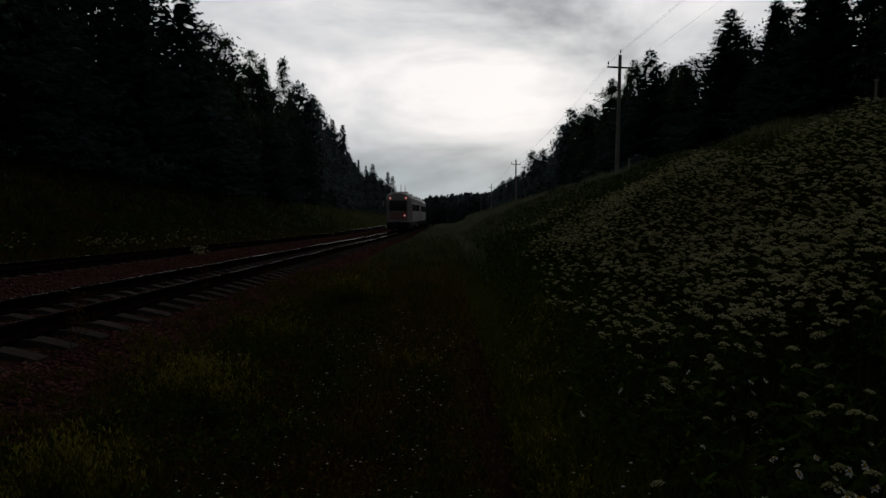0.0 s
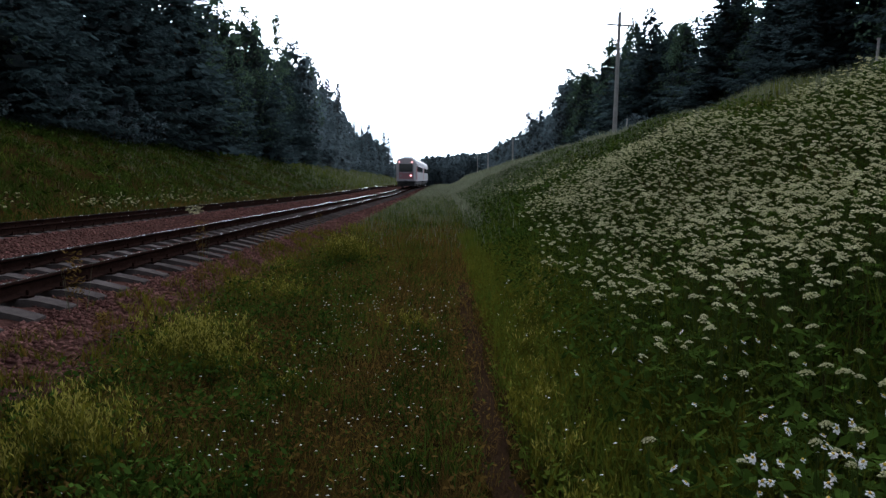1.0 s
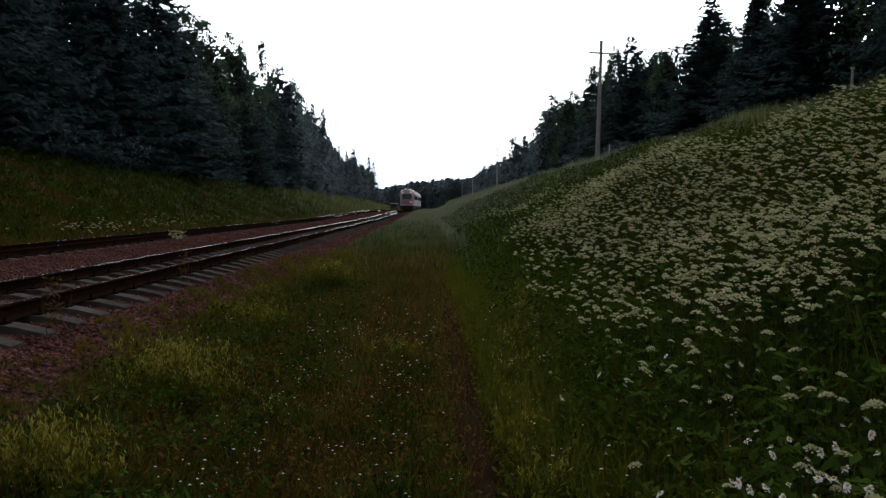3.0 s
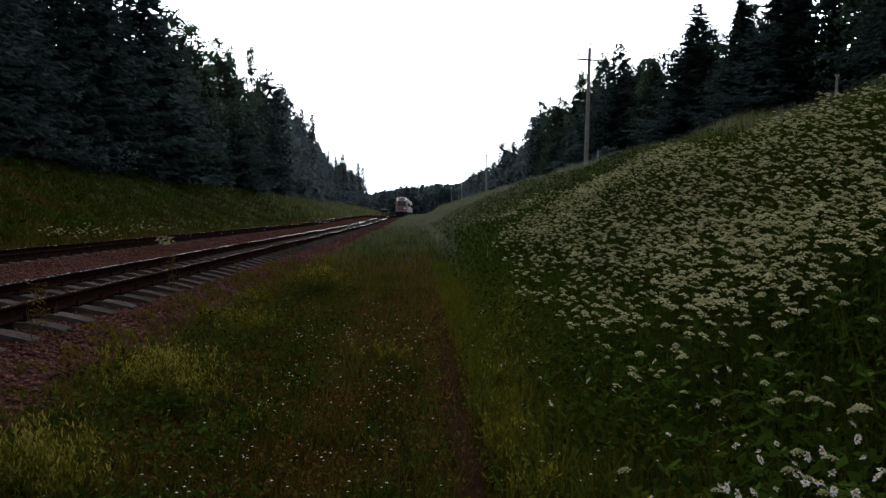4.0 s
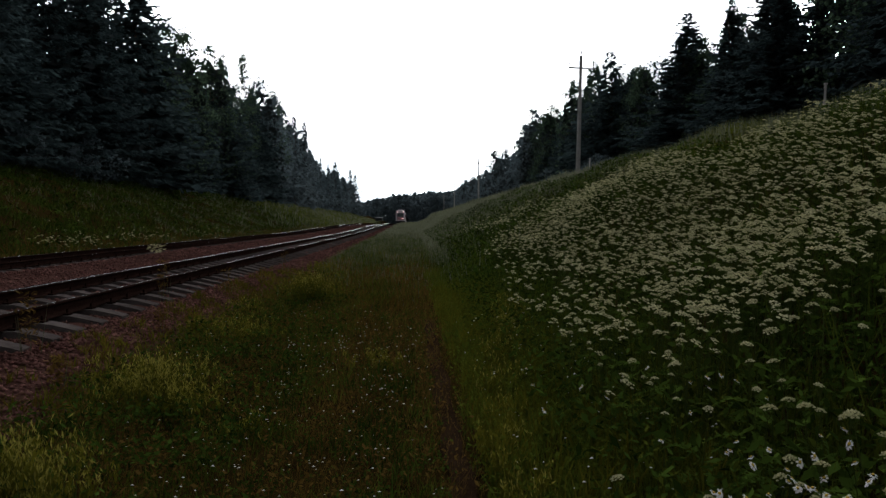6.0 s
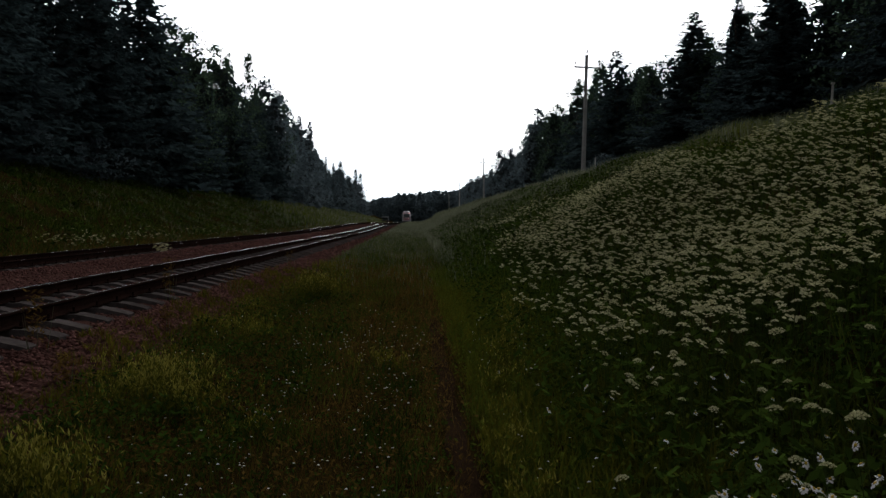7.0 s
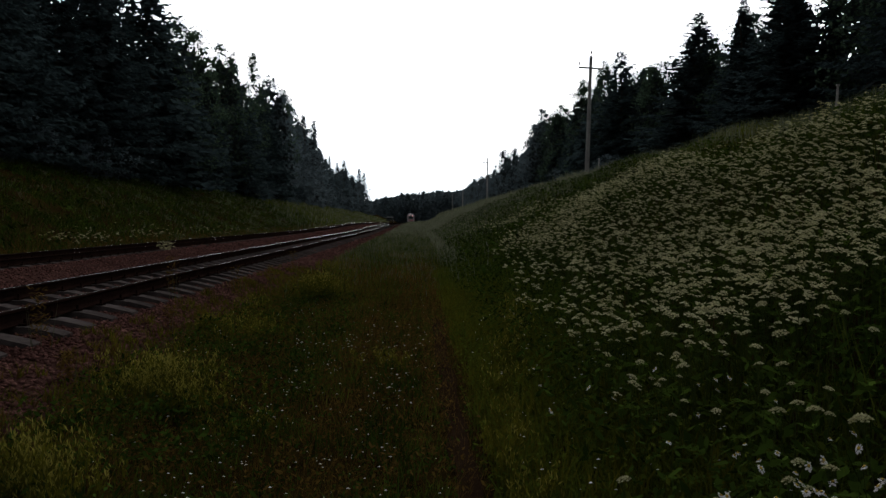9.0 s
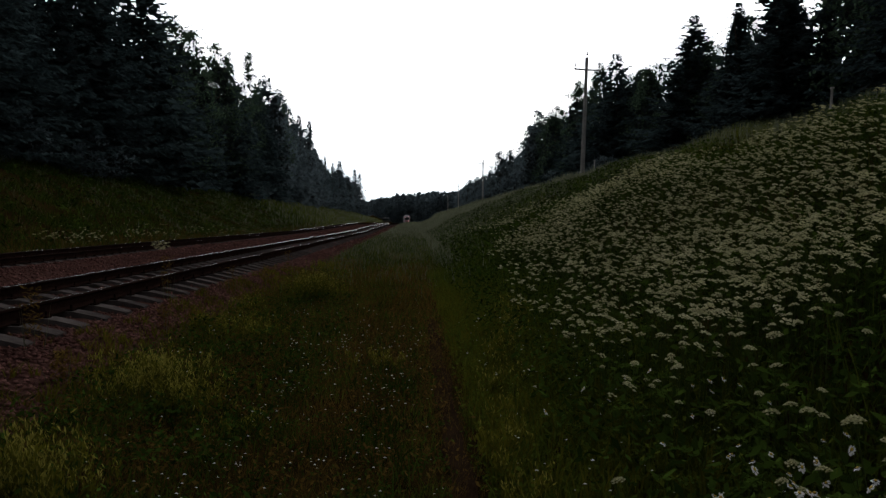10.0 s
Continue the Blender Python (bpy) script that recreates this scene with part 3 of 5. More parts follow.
def forest():
    rs = np.random.RandomState(5)
    # trees that stand out against the sky: kind, x, y, height of the top, width
    left = [("spruce_tree", -25.5, 67, 26.5, 1.9), ("leafy_tree", -27, 76, 24.2, 0.9), ("leafy_tree", -27, 82, 24.4, 0.9), ("leafy_tree", -27, 94, 26.2, 0.9),
            ("birch_tree", -27, 100, 26.8, 0.8), ("birch_tree", -27.5, 114, 29.8, 0.9), ("leafy_tree", -27, 126, 28.3, 0.9), ("birch_tree", -26, 134, 28.2, 1.0),
            ("birch_tree", -26.5, 143, 27.8, 1.0), ("spruce_tree", -26, 156, 26.2, 1.2), ("spruce_tree", -26.5, 172, 27.2, 1.2),
            ("spruce_tree", -26, 200, 20.8, 0.9), ("spruce_tree", -26, 220, 20.8, 0.9), ("spruce_tree", -26, 243, 23.6, 1.3),
            ("spruce_tree", -25.5, 304, 25.2, 1.5), ("spruce_tree", -24.5, 316, 24.2, 1.5)]
    right = [("spruce_tree", 23, 41, 19.6, 1.9), ("spruce_tree", 23, 46.7, 17.6, 1.9), ("leafy_tree", 24, 50, 15.6, 0.9), ("spruce_tree", 23.4, 55.5, 19.4, 2.3),
             ("leafy_tree", 24, 60, 16.8, 0.8), ("leafy_tree", 24, 65, 17.7, 0.9), ("spruce_tree", 23.4, 75, 21.3, 1.8), ("birch_tree", 24, 84.5, 22.6, 0.9),
             ("birch_tree", 24, 87, 22.0, 0.8), ("birch_tree", 24, 97, 22.6, 0.8), ("leafy_tree", 24, 111, 21.5, 0.9), ("leafy_tree", 24, 126, 22.9, 0.9),
             ("leafy_tree", 24, 134, 21.2, 0.9), ("leafy_tree", 23.5, 158, 19.2, 0.9), ("leafy_tree", 23.5, 176, 20.8, 0.9), ("leafy_tree", 24, 200, 17.3, 0.9),
             ("leafy_tree", 25, 254, 19.0, 0.9), ("leafy_tree", 26, 300, 18.0, 0.9)]
    for k, x, y, top, wd in left + right:
        plant_tree(k, x, y, top, rs, wd)
    # the body of the forest edge between them
    # Both rows start behind the camera: unseen trees, added to shade from there.
    y = -24.0
    while y < 332:
        kind = ("spruce_tree", "spruce_tree", "spruce_tree", "leafy_tree")[rs.randint(0, 4)]
        x = -27.5 + rs.uniform(-1.2, 1.2)
        plant_tree(kind, x, y, float(np.interp(y, *LEFT_TOPS)) - rs.uniform(0.3, 3.6), rs, rs.uniform(1.2, 1.6) if kind == "spruce_tree" else rs.uniform(0.9, 1.15))
        y += 3.7 * rs.uniform(0.75, 1.25)
    y = -20.0
    while y < 350:
        kind = ("spruce_tree", "leafy_tree")[rs.randint(0, 2)]
        x = 25 + rs.uniform(-1.2, 1.2) + float(bend(y)) * 0.5
        plant_tree(kind, x, y, float(np.interp(y, *RIGHT_TOPS)) - rs.uniform(0.2, 2.8), rs, rs.uniform(1.4, 1.8) if kind == "spruce_tree" else rs.uniform(0.9, 1.15))
        y += (2.9 if y < 62 else 3.3) * rs.uniform(0.75, 1.25)
    for i in range(26):
        y = rs.uniform(14, 150)
        plant_tree("young_bush", -24.6 + rs.uniform(-1.2, 0.8), y, float(land(-24.6, y)) + rs.uniform(1.6, 3.6), rs, 1.1)
    for i in range(12):
        y = rs.uniform(22, 110)
        plant_tree("young_bush", 19.5 + rs.uniform(-1, 2), y, float(land(19.5, y)) + rs.uniform(1.5, 3.2), rs, 1.1)


forest()


def far_forest():
    """Woods that close the view at the end of the cutting."""
    rs = np.random.RandomState(8)
    n = 480
    k = rs.uniform(0, 1, n)
    x = -110 + 165 * k
    y = 520 - 120 * k + rs.uniform(0, 75, n)
    base = land(x, y) - 6.5
    top = np.interp(x, [-110, -40, -10, 20, 55], [13.5, 14.5, 19.5, 21.5, 22.5]) * rs.uniform(0.93, 1.05, n)
    vs = []
    for i in range(n):
        m = 150
        q = rs.uniform(0, 1, m)
        z = base[i] + (top[i] - base[i]) * q
        r = 3.4 * np.sin(np.pi * np.minimum(1, 0.2 + 0.78 * q)) ** 0.6 * np.sqrt(rs.uniform(0.3, 1, m))
        a = rs.uniform(0, 6.28, m)
        p = np.stack([x[i] + r * np.cos(a), y[i] + r * np.sin(a), z], 1)
        u = rs.normal(0, 1, (m, 3))
        u /= np.linalg.norm(u, axis=1)[:, None]
        w = np.cross(u, rs.normal(0, 1, (m, 3)))
        w /= np.linalg.norm(w, axis=1)[:, None]
        s = rs.uniform(0.6, 1.35, m)[:, None]
        vs.append(np.stack([p - u * s, p + w * s * 0.8, p + u * s, p - w * s * 0.7], 1).reshape(-1, 3))
    v = np.concatenate(vs)
    tagged(new("distant_forest", array_mesh("distant_forest", v, np.arange(len(v)), 4, M_FAR_HAZE)),
           "hazy-coloured mixed woods closing the far end of the cutting", "forest", kind="stuff")


far_forest()


def deep_woods(name, x0, x1, y0, y1, n, tops, seed, label, size=1.0):
    """The dense inside of the forest behind its edge: trees too many to tell apart."""
    rs = np.random.RandomState(seed)
    vs = []
    for i in range(n):
        x, y = rs.uniform(x0, x1), rs.uniform(y0, y1)
        z0, z1 = float(land(x, y)), float(np.interp(y, *tops)) * rs.uniform(0.8, 0.95)
        m = 64
        q = rs.uniform(0, 1, m)
        r = 3.4 * (1.02 - q) ** 0.7 * np.sqrt(rs.uniform(0.1, 1, m))
        a = rs.uniform(0, 6.28, m)
        p = np.stack([x + r * np.cos(a), y + r * np.sin(a), z0 + (z1 - z0) * q], 1)
        u = rs.normal(0, 1, (m, 3)) * np.array([1, 1, 0.8])
        u /= np.linalg.norm(u, axis=1)[:, None]
        w = np.cross(u, rs.normal(0, 1, (m, 3)))
        w /= np.linalg.norm(w, axis=1)[:, None]
        s = size * rs.uniform(0.5, 1.15, m)[:, None] * (1.05 - 0.6 * q)[:, None]
        vs.append(np.stack([p - u * s, p + w * s * 0.6, p + u * s, p - w * s * 0.6], 1).reshape(-1, 3))
    v = np.concatenate(vs)
    tagged(new(name, array_mesh(name, v, np.arange(len(v)), 4, M_NEEDLE)), label, "forest", kind="stuff")


deep_woods("deep_woods_west", -41, -29.5, -30, 335, 470, LEFT_TOPS, 15, "dense dark spruce woods behind the forest edge", 1.4)
deep_woods("deep_woods_east", 27, 39, -25, 360, 470, RIGHT_TOPS, 16, "dense dark mixed woods behind the forest edge", 1.4)


# ---- poles of the lineside telegraph ----
def pole_model():
    p = new("telegraph_pole")
    part("post", joined("post", [tube(0.15, 0.1, 8.2, 10, (0, 0, 3.7))], M_WOOD), p)
    part("crossarm", joined("crossarm", [box(1.7, 0.09, 0.1, 0.01, (0, -0.13, 7.0))], M_WOOD), p)
    for x in (-0.8, 0.8):
        part("insulator", joined("insulator", [tube(0.012, 0.012, 0.2, 6, (x, -0.13, 7.12)), tube(0.055, 0.04, 0.09, 10, (x, -0.13, 7.24)),
                                               tube(0.035, 0.03, 0.07, 10, (x, -0.13, 7.32))], M_CERAMIC), p, "brown glazed insulator")
    part("top_insulator", joined("top_insulator", [tube(0.012, 0.012, 0.24, 6, (0.02, 0, 7.9)), tube(0.055, 0.04, 0.1, 10, (0.02, 0, 8.02)),
                                                   tube(0.035, 0.03, 0.08, 10, (0.02, 0, 8.11))], M_CERAMIC), p, "brown glazed insulator")
    return tagged(p, "grey wooden telegraph pole with one crossarm on the bank", "telegraph pole", "telegraph poles")


POLES = [(11.0, 42.5, 1.2), (12.3, 114.5, 0.0), (13.2, 187, 0.3), (14.2, 258, -0.4), (10.6, -30, 0.0)]


def poles():
    first = pole_model()
    placed = []
    for i, (x, y, lean) in enumerate(POLES):
        m = pose(x, y, float(land(x, y)), 0, lean, 6)
        if i == 0:
            first.matrix_basis = m
        else:
            copy_thing(first, m)
        placed.append(m)
    order = [placed[4]] + placed[:4]
    for off in ((-0.8, -0.13, 7.28), (0.8, -0.13, 7.28), (0.02, 0, 8.08)):
        cu = bpy.data.curves.new("line_wire", "CURVE")
        cu.dimensions, cu.bevel_depth, cu.bevel_resolution = "3D", 0.004, 1
        sp = cu.splines.new("POLY")
        pts = []
        for a, b in zip(order, order[1:]):
            p, q = a @ Vector(off), b @ Vector(off)
            for k in range(16):
                s = k / 16
                v = p.lerp(q, s)
                v.z -= 4 * 0.9 * s * (1 - s)
                pts.append(v)
        pts.append(order[-1] @ Vector(off))
        sp.points.add(len(pts) - 1)
        for s, v in zip(sp.points, pts):
            s.co = (*v, 1)
        cu.materials.append(M_WIRE)
        tagged(new("line_wire", cu), "thin sagging wire strung between the telegraph poles", "wire", "line wires")


poles()


def stake(x, y, h):
    s = new("marker_stake", joined("marker_stake", [tube(0.035, 0.03, h, 8, (0, 0, h / 2 - 0.1)), box(0.08, 0.08, 0.05, 0.01, (0, 0, h - 0.1))], M_WOOD))
    s.matrix_basis = pose(x, y, float(land(x, y)), 0, 2, 0)
    tagged(s, "short grey wooden stake standing on the bank", "stake", "stakes on the bank")


stake(11.2, 40.5, 1.1)
stake(11.2, 17.4, 0.95)


# ---- the train ----
def car_section(nose):
    """Half-rounded body outline, (x, z) from the lower left over the roof."""
    w = 1.5 if not nose else 1.24
    return [(-w, 0.0), (-w, 2.45), (-w * 0.985, 2.85), (-w * 0.9, 3.2), (-w * 0.72, 3.38), (-w * 0.35, 3.47), (0, 3.5),
            (w * 0.35, 3.47), (w * 0.72, 3.38), (w * 0.9, 3.2), (w * 0.985, 2.85), (w, 2.45), (w, 0.0)]


def car_body(length, rear_nose, front_nose):
    """Hull along y from 0 to length, floor at 1.1 m above the rail; tapering noses."""
    st = []
    if rear_nose:
        st += [(0.0, 1, 0.94), (0.12, 1, 0.98), (1.1, 0, 1.0)]
    else:
        st += [(0.0, 0, 1.0)]
    if front_nose:
        st += [(length - 1.1, 0, 1.0), (length - 0.12, 1, 0.98), (length, 1, 0.94)]
    else:
        st += [(length, 0, 1.0)]
    v, f, k = [], [], []
    for y, nose, s in st:
        for x, z in car_section(nose):
            v.append((x * (s if nose else 1), y, 1.05 + z * (s if nose else 1) + (0.02 if nose else 0)))
    n = 13
    for r in range(len(st) - 1):
        for c in range(n - 1):
            f.append((r * n + c, r * n + c + 1, (r + 1) * n + c + 1, (r + 1) * n + c))
            k.append(0)
        f.append((r * n + n - 1, r * n, (r + 1) * n, (r + 1) * n + n - 1))
        k.append(0)
    f += [tuple(range(n)), tuple(len(v) - 1 - i for i in range(n))]
    k += [0, 0]
    return mesh_of("car_body", v, f, [M_WHITE], k)


def bogie_mesh():
    bms = [box(2.0, 3.0, 0.25, 0.04, (0, 0, 0.62)), box(0.25, 3.2, 0.4, 0.05, (-1.05, 0, 0.5)), box(0.25, 3.2, 0.4, 0.05, (1.05, 0, 0.5))]
    for y in (-1.1, 1.1):
        for x in (-0.76, 0.76):
            bms.append(tube(0.43, 0.43, 0.13, 18, (x, y, 0.43), "x"))
        bms.append(tube(0.08, 0.08, 1.6, 8, (0, y, 0.43), "x"))
    return joined("bogie", bms, M_UNDER)


def train():
    tr = new("diesel_railcar")
    tagged(tr, "grey and red two-car diesel railcar train with lit red tail lamps", "train")
    bogie = bogie_mesh()
    pane = joined("window", [box(0.03, 1.5, 0.85, 0.01)], M_GLASS)
    for c, (y0, ln) in enumerate(((0.0, 20.0), (20.8, 20.0))):
        body = part("car_body", car_body(ln, c == 0, c == 1), tr, "grey-white car body")
        body.location = (0, y0, 0)
        part("underframe", joined("underframe", [box(2.7, ln - 1.6, 0.5, 0.06, (0, ln / 2, 0.82)), box(2.3, 5.0, 0.55, 0.06, (0, ln / 2, 0.5))], M_UNDER), tr, "black running gear").location = (0, y0, 0)
        for y in (3.2, ln - 3.2):
            part("bogie", bogie, tr, "black wheeled bogie").location = (0, y0 + y, 0)
        for side in (-1, 1):
            for i in range(8):
                part("window", pane, body, m=pose(side * 1.505, 2.6 + i * 2.1, 2.85))
            part("door", joined("door", [box(0.03, 1.2, 2.0, 0.02, (side * 1.507, 1.75, 2.2))], M_RED), body, "red passenger door")
        for y in (5.0, 14.0):
            part("roof_unit", joined("roof_unit", [box(1.6, 2.4, 0.22, 0.06, (0, y, 4.62))], M_ROOF), body, "roof equipment box")
    part("gangway", joined("gangway", [box(1.6, 0.9, 2.4, 0.08, (0, 20.4, 2.4))], M_UNDER), tr, "black gangway bellows")
    # rear face
    part("windscreen", joined("windscreen", [box(2.0, 0.04, 1.2, 0.03, (0, -0.02, 3.0))], M_GLASS), tr, "wide dark rear windscreen")
    part("red_panel", joined("red_panel", [box(2.06, 0.03, 1.0, 0.03, (0, -0.016, 1.86))], M_ENDPANEL), tr, "faded reddish grey end panel")
    part("bumper_beam", joined("bumper_beam", [box(2.5, 0.5, 0.75, 0.08, (0, 0.1, 0.68))], M_UNDER), tr, "black buffer beam")
    part("coupler", joined("coupler", [box(0.3, 0.5, 0.32, 0.05, (0, -0.25, 0.95)), box(0.42, 0.2, 0.42, 0.05, (0, -0.48, 0.95))], M_UNDER), tr, "black coupler")
    part("number_bar", joined("number_bar", [box(0.8, 0.02, 0.1, 0.0, (0, -0.045, 2.28))], M_WHITE), tr, "white bar of lettering")
    for x in (-0.9, 0.9):
        part("tail_lamp", joined("tail_lamp", [tube(0.085, 0.075, 0.06, 16, (x, -0.03, 3.85), "y")], M_TAIL), tr, "lit red tail lamp")
        part("mirror_arm", joined("mirror_arm", [box(0.35, 0.05, 0.05, 0.01, (x * 1.72, 0.6, 3.5)), box(0.12, 0.16, 0.55, 0.03, (x * 1.95, 0.55, 3.2))], M_WHITE), tr, "outside mirror")
    part("tail_lamp", joined("tail_lamp", [tube(0.095, 0.085, 0.06, 16, (0.75, -0.045, 1.85), "y")], M_TAIL), tr, "lit red tail lamp")
    part("headlamp", joined("headlamp", [tube(0.15, 0.14, 0.06, 16, (-0.75, -0.045, 1.85), "y")], M_LAMP), tr, "unlit clear headlamp")
    for x, y in ((0.25, 1.2), (0.6, 3.0)):
        part("aerial", joined("aerial", [tube(0.045, 0.03, 1.0, 6, (x, y, 4.95))], M_UNDER), tr, "thin roof aerial")
    return tr


TRAIN = train()


# ---- parked works trolley on the far track ----
def trolley():
    t = new("works_trolley")
    part("cab", joined("cab", [box(2.0, 2.2, 0.75, 0.08, (0, 0, 1.4), 0.92)], M_GREEN), t, "dark green cab")
    part("roof", joined("roof", [box(2.1, 2.4, 0.16, 0.05, (0, 0, 1.85))], M_ROOF), t, "pale roof")
    part("deck", joined("deck", [box(2.1, 4.4, 0.26, 0.04, (0, 0.8, 0.88))], M_UNDER), t)
    part("window", joined("window", [box(1.5, 0.04, 0.36, 0.02, (0, -1.09, 1.5))], M_GLASS), t)
    for yy in (-0.9, 2.4):
        part("wheelset", joined("wheelset", [tube(0.4, 0.4, 0.12, 16, (-0.76, yy, 0.4), "x"), tube(0.4, 0.4, 0.12, 16, (0.76, yy, 0.4), "x"),
                                             tube(0.07, 0.07, 1.5, 8, (0, yy, 0.4), "x")], M_UNDER), t)
    part("lamp", joined("lamp", [tube(0.1, 0.09, 0.06, 12, (0.6, -1.42, 0.9), "y")], M_LAMP), t)
    return tagged(t, "dark green works trolley with pale roof on the far track", "rail vehicle")


TROLLEY = trolley()

# ---- grass ----
def bed_height(x, y):
    """Height of the ballast surface."""
    return np.interp(x, [-13.9, -13.3, -12.6, -9.7, -8.4, -7.0, -6.7, -6.5, -4.3, -4.0, -3.75, -3.0, -2.7],
                     [0.04, 0.2, 0.3, 0.33, 0.2, 0.33, 0.3, 0.295, 0.275, 0.215, 0.2, 0.03, -0.06]) + climb(y)


def stones(name, n, x0, x1, y0, y1, seed, label, big=0.045, power=1.3):
    """Loose angular stones lying on the ballast; one mesh."""
    rs = np.random.RandomState(seed)
    x = rs.uniform(x0, x1, n)
    y = y0 + (y1 - y0) * rs.uniform(0, 1, n) ** power
    base = np.array([(1, 0, 0), (0, 1, 0), (-1, 0, 0), (0, -1, 0), (0, 0, 1), (0, 0, -1)], float)
    s = big * rs.uniform(0.45, 1.0, n)
    a = rs.uniform(0, 6.28, n)
    v = base[None] * rs.uniform(0.55, 1.15, (n, 6, 1)) + rs.uniform(-0.28, 0.28, (n, 6, 3))
    v = v * s[:, None, None] * np.array([1, 0.85, 0.62])
    c, d = np.cos(a)[:, None], np.sin(a)[:, None]
    w = np.stack([v[..., 0] * c - v[..., 1] * d, v[..., 0] * d + v[..., 1] * c, v[..., 2]], -1)
    w += np.stack([x + bend(y), y, bed_height(x, y) + s * 0.25], 1)[:, None, :]
    t = np.array([0, 1, 4, 1, 2, 4, 2, 3, 4, 3, 0, 4, 1, 0, 5, 2, 1, 5, 3, 2, 5, 0, 3, 5])
    loops = (np.arange(n)[:, None] * 6 + t[None]).ravel()
    tagged(new(name, array_mesh(name, w.reshape(-1, 3), loops, 3, M_STONE)), label, "gravel", kind="stuff")


stones("ballast_stones", 15000, -4.12, -2.75, 2.5, 30, 41, "loose reddish granite stones on the ballast shoulder")
stones("crib_stones", 6500, -6.75, -3.9, 4, 34, 42, "reddish granite stones between the sleepers")
stones("far_ballast_stones", 5500, -13.2, -2.9, 28, 120, 44, "reddish granite stones of the ballast farther off", 0.1, 1.4)
stones("middle_stones", 8000, -10.0, -6.8, 7, 45, 43, "reddish granite stones between the two tracks", 0.05)


def patchy(x, y, size, seed):
    """Soft patches of about that size, 0 to 1."""
    rs = np.random.RandomState(seed)
    k = 0
    for i in range(7):
        a, f = rs.uniform(0, 6.28), 6.28 / size * rs.uniform(0.5, 1.6)
        k = k + np.sin(f * (x * math.cos(a) + y * math.sin(a)) + rs.uniform(0, 6.28))
    return np.clip(0.5 + k / 6, 0, 1)


def thin(p, size, seed, lo=0.3, hi=0.7, least=0.0):
    """Keeps the points where the patches are, and a few between them."""
    k = least + (1 - least) * smooth_step(lo, hi, patchy(p[:, 0], p[:, 1], size, seed))
    return p[np.random.RandomState(seed + 1).uniform(0, 1, len(p)) < k]


def fading_in(p, a, b, seed):
    """Few points at distance a, all of them from b on."""
    return p[np.random.RandomState(seed).uniform(0, 1, len(p)) < smooth_step(a, b, p[:, 1])]


def by_distance(p, near, far, a=5, b=40):
    return np.interp(p[:, 1], [a, b], [near, far])


def off_path(p):
    x, y = p[:, 0], p[:, 1]
    left, right = 0.27 + 0.09 * (patchy(x * 0, y, 0.7, 7) - 0.5) * 2, 0.42 + 0.1 * (patchy(x * 0, y, 0.9, 8) - 0.5) * 2
    stray = np.random.RandomState(9).uniform(0, 1, len(p)) < np.interp(y, [2, 5, 9], [0.12, 0.3, 1.0])
    return p[(x < left) | (x > right) | stray]


# verge between ballast and bank
p = thin(off_path(spots(80000, -3.0, 0.75, 1.4, 30, 51, 2.2)), 0.7, 350, 0.2, 0.65, 0.25)
blades("verge_grass", p, 0.14, 0.007, M_DRY, "short sparse brownish grass of the trodden verge", 52, 0.8, seg=1)
p = thin(off_path(spots(7000, -3.0, 0.3, 1.6, 14, 351, 1.5)), 0.5, 352, 0.45, 0.75, 0.1)
blades("verge_stalks", p, 0.26, 0.004, M_DRY, "thin seeding grass stalks standing over the verge", 353, 0.5, seg=1)
p = np.concatenate([thin(spots(26000, -3.15, 0.2, 1.4, 18, 53, 1.6), 1.1, 354, 0.55, 0.75), spots(9000, -3.35, -2.1, 1.6, 16, 153, 1.4, clump=0.1)])
blades("verge_weeds", p, 0.17, 0.008, M_GRASS, "patches of low green weeds on the verge", 54, 0.6)
p = thin(spots(22000, -2.9, 0.1, 1.5, 16, 355, 1.6), 0.9, 356, 0.58, 0.78)
blades("dark_verge_weeds", p, 0.2, 0.012, M_HERB, "clumps of dark green weeds in the verge", 357, 0.7)
p = fading_in(thin(off_path(spots(60000, -3.1, 0.9, 2.5, 70, 55, 1.7)), 1.6, 358, 0.2, 0.7, 0.35), 3, 18, 155)
blades("far_verge_grass", p, 0.2, by_distance(p, 0.01, 0.024), M_DRY, "brownish grass along the verge", 56, 0.6, seg=1)
p = fading_in(thin(spots(40000, -3.2, 1.5, 6, 75, 57, 1.6), 1.8, 359, 0.35, 0.65, 0.2), 6, 22, 360)
blades("far_verge_weeds", p, by_distance(p, 0.16, 0.34), by_distance(p, 0.009, 0.03), M_GRASS, "green grass tufts along the verge", 58, 0.5, seg=1)
p = fading_in(thin(spots(30000, -3.0, 1.6, 7, 95, 361, 1.6), 2.2, 362, 0.4, 0.7, 0.15), 7, 26, 363)
blades("far_dark_weeds", p, by_distance(p, 0.18, 0.4), by_distance(p, 0.012, 0.04), M_HERB, "darker weeds mixed into the verge", 364, 0.5, seg=1)
# haze painted in: these pale blades grow denser with distance
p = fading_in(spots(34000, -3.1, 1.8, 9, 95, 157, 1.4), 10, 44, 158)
blades("mixed_verge_grass", p, by_distance(p, 0.2, 0.36), by_distance(p, 0.01, 0.03), M_SEED_HAZE, "pale seeding grass mixed into the verge, hazier farther off", 159, 0.5, seg=1)
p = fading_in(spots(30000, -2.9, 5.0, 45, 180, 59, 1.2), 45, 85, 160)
blades("distant_verge_grass", p, 0.5, 0.09, M_SEED_HAZE, "long grass where the bank meets the track", 60, 0.5, seg=1)
p = off_path(spots(9000, -3.0, 1.0, -9, 1.6, 251, 1.0))
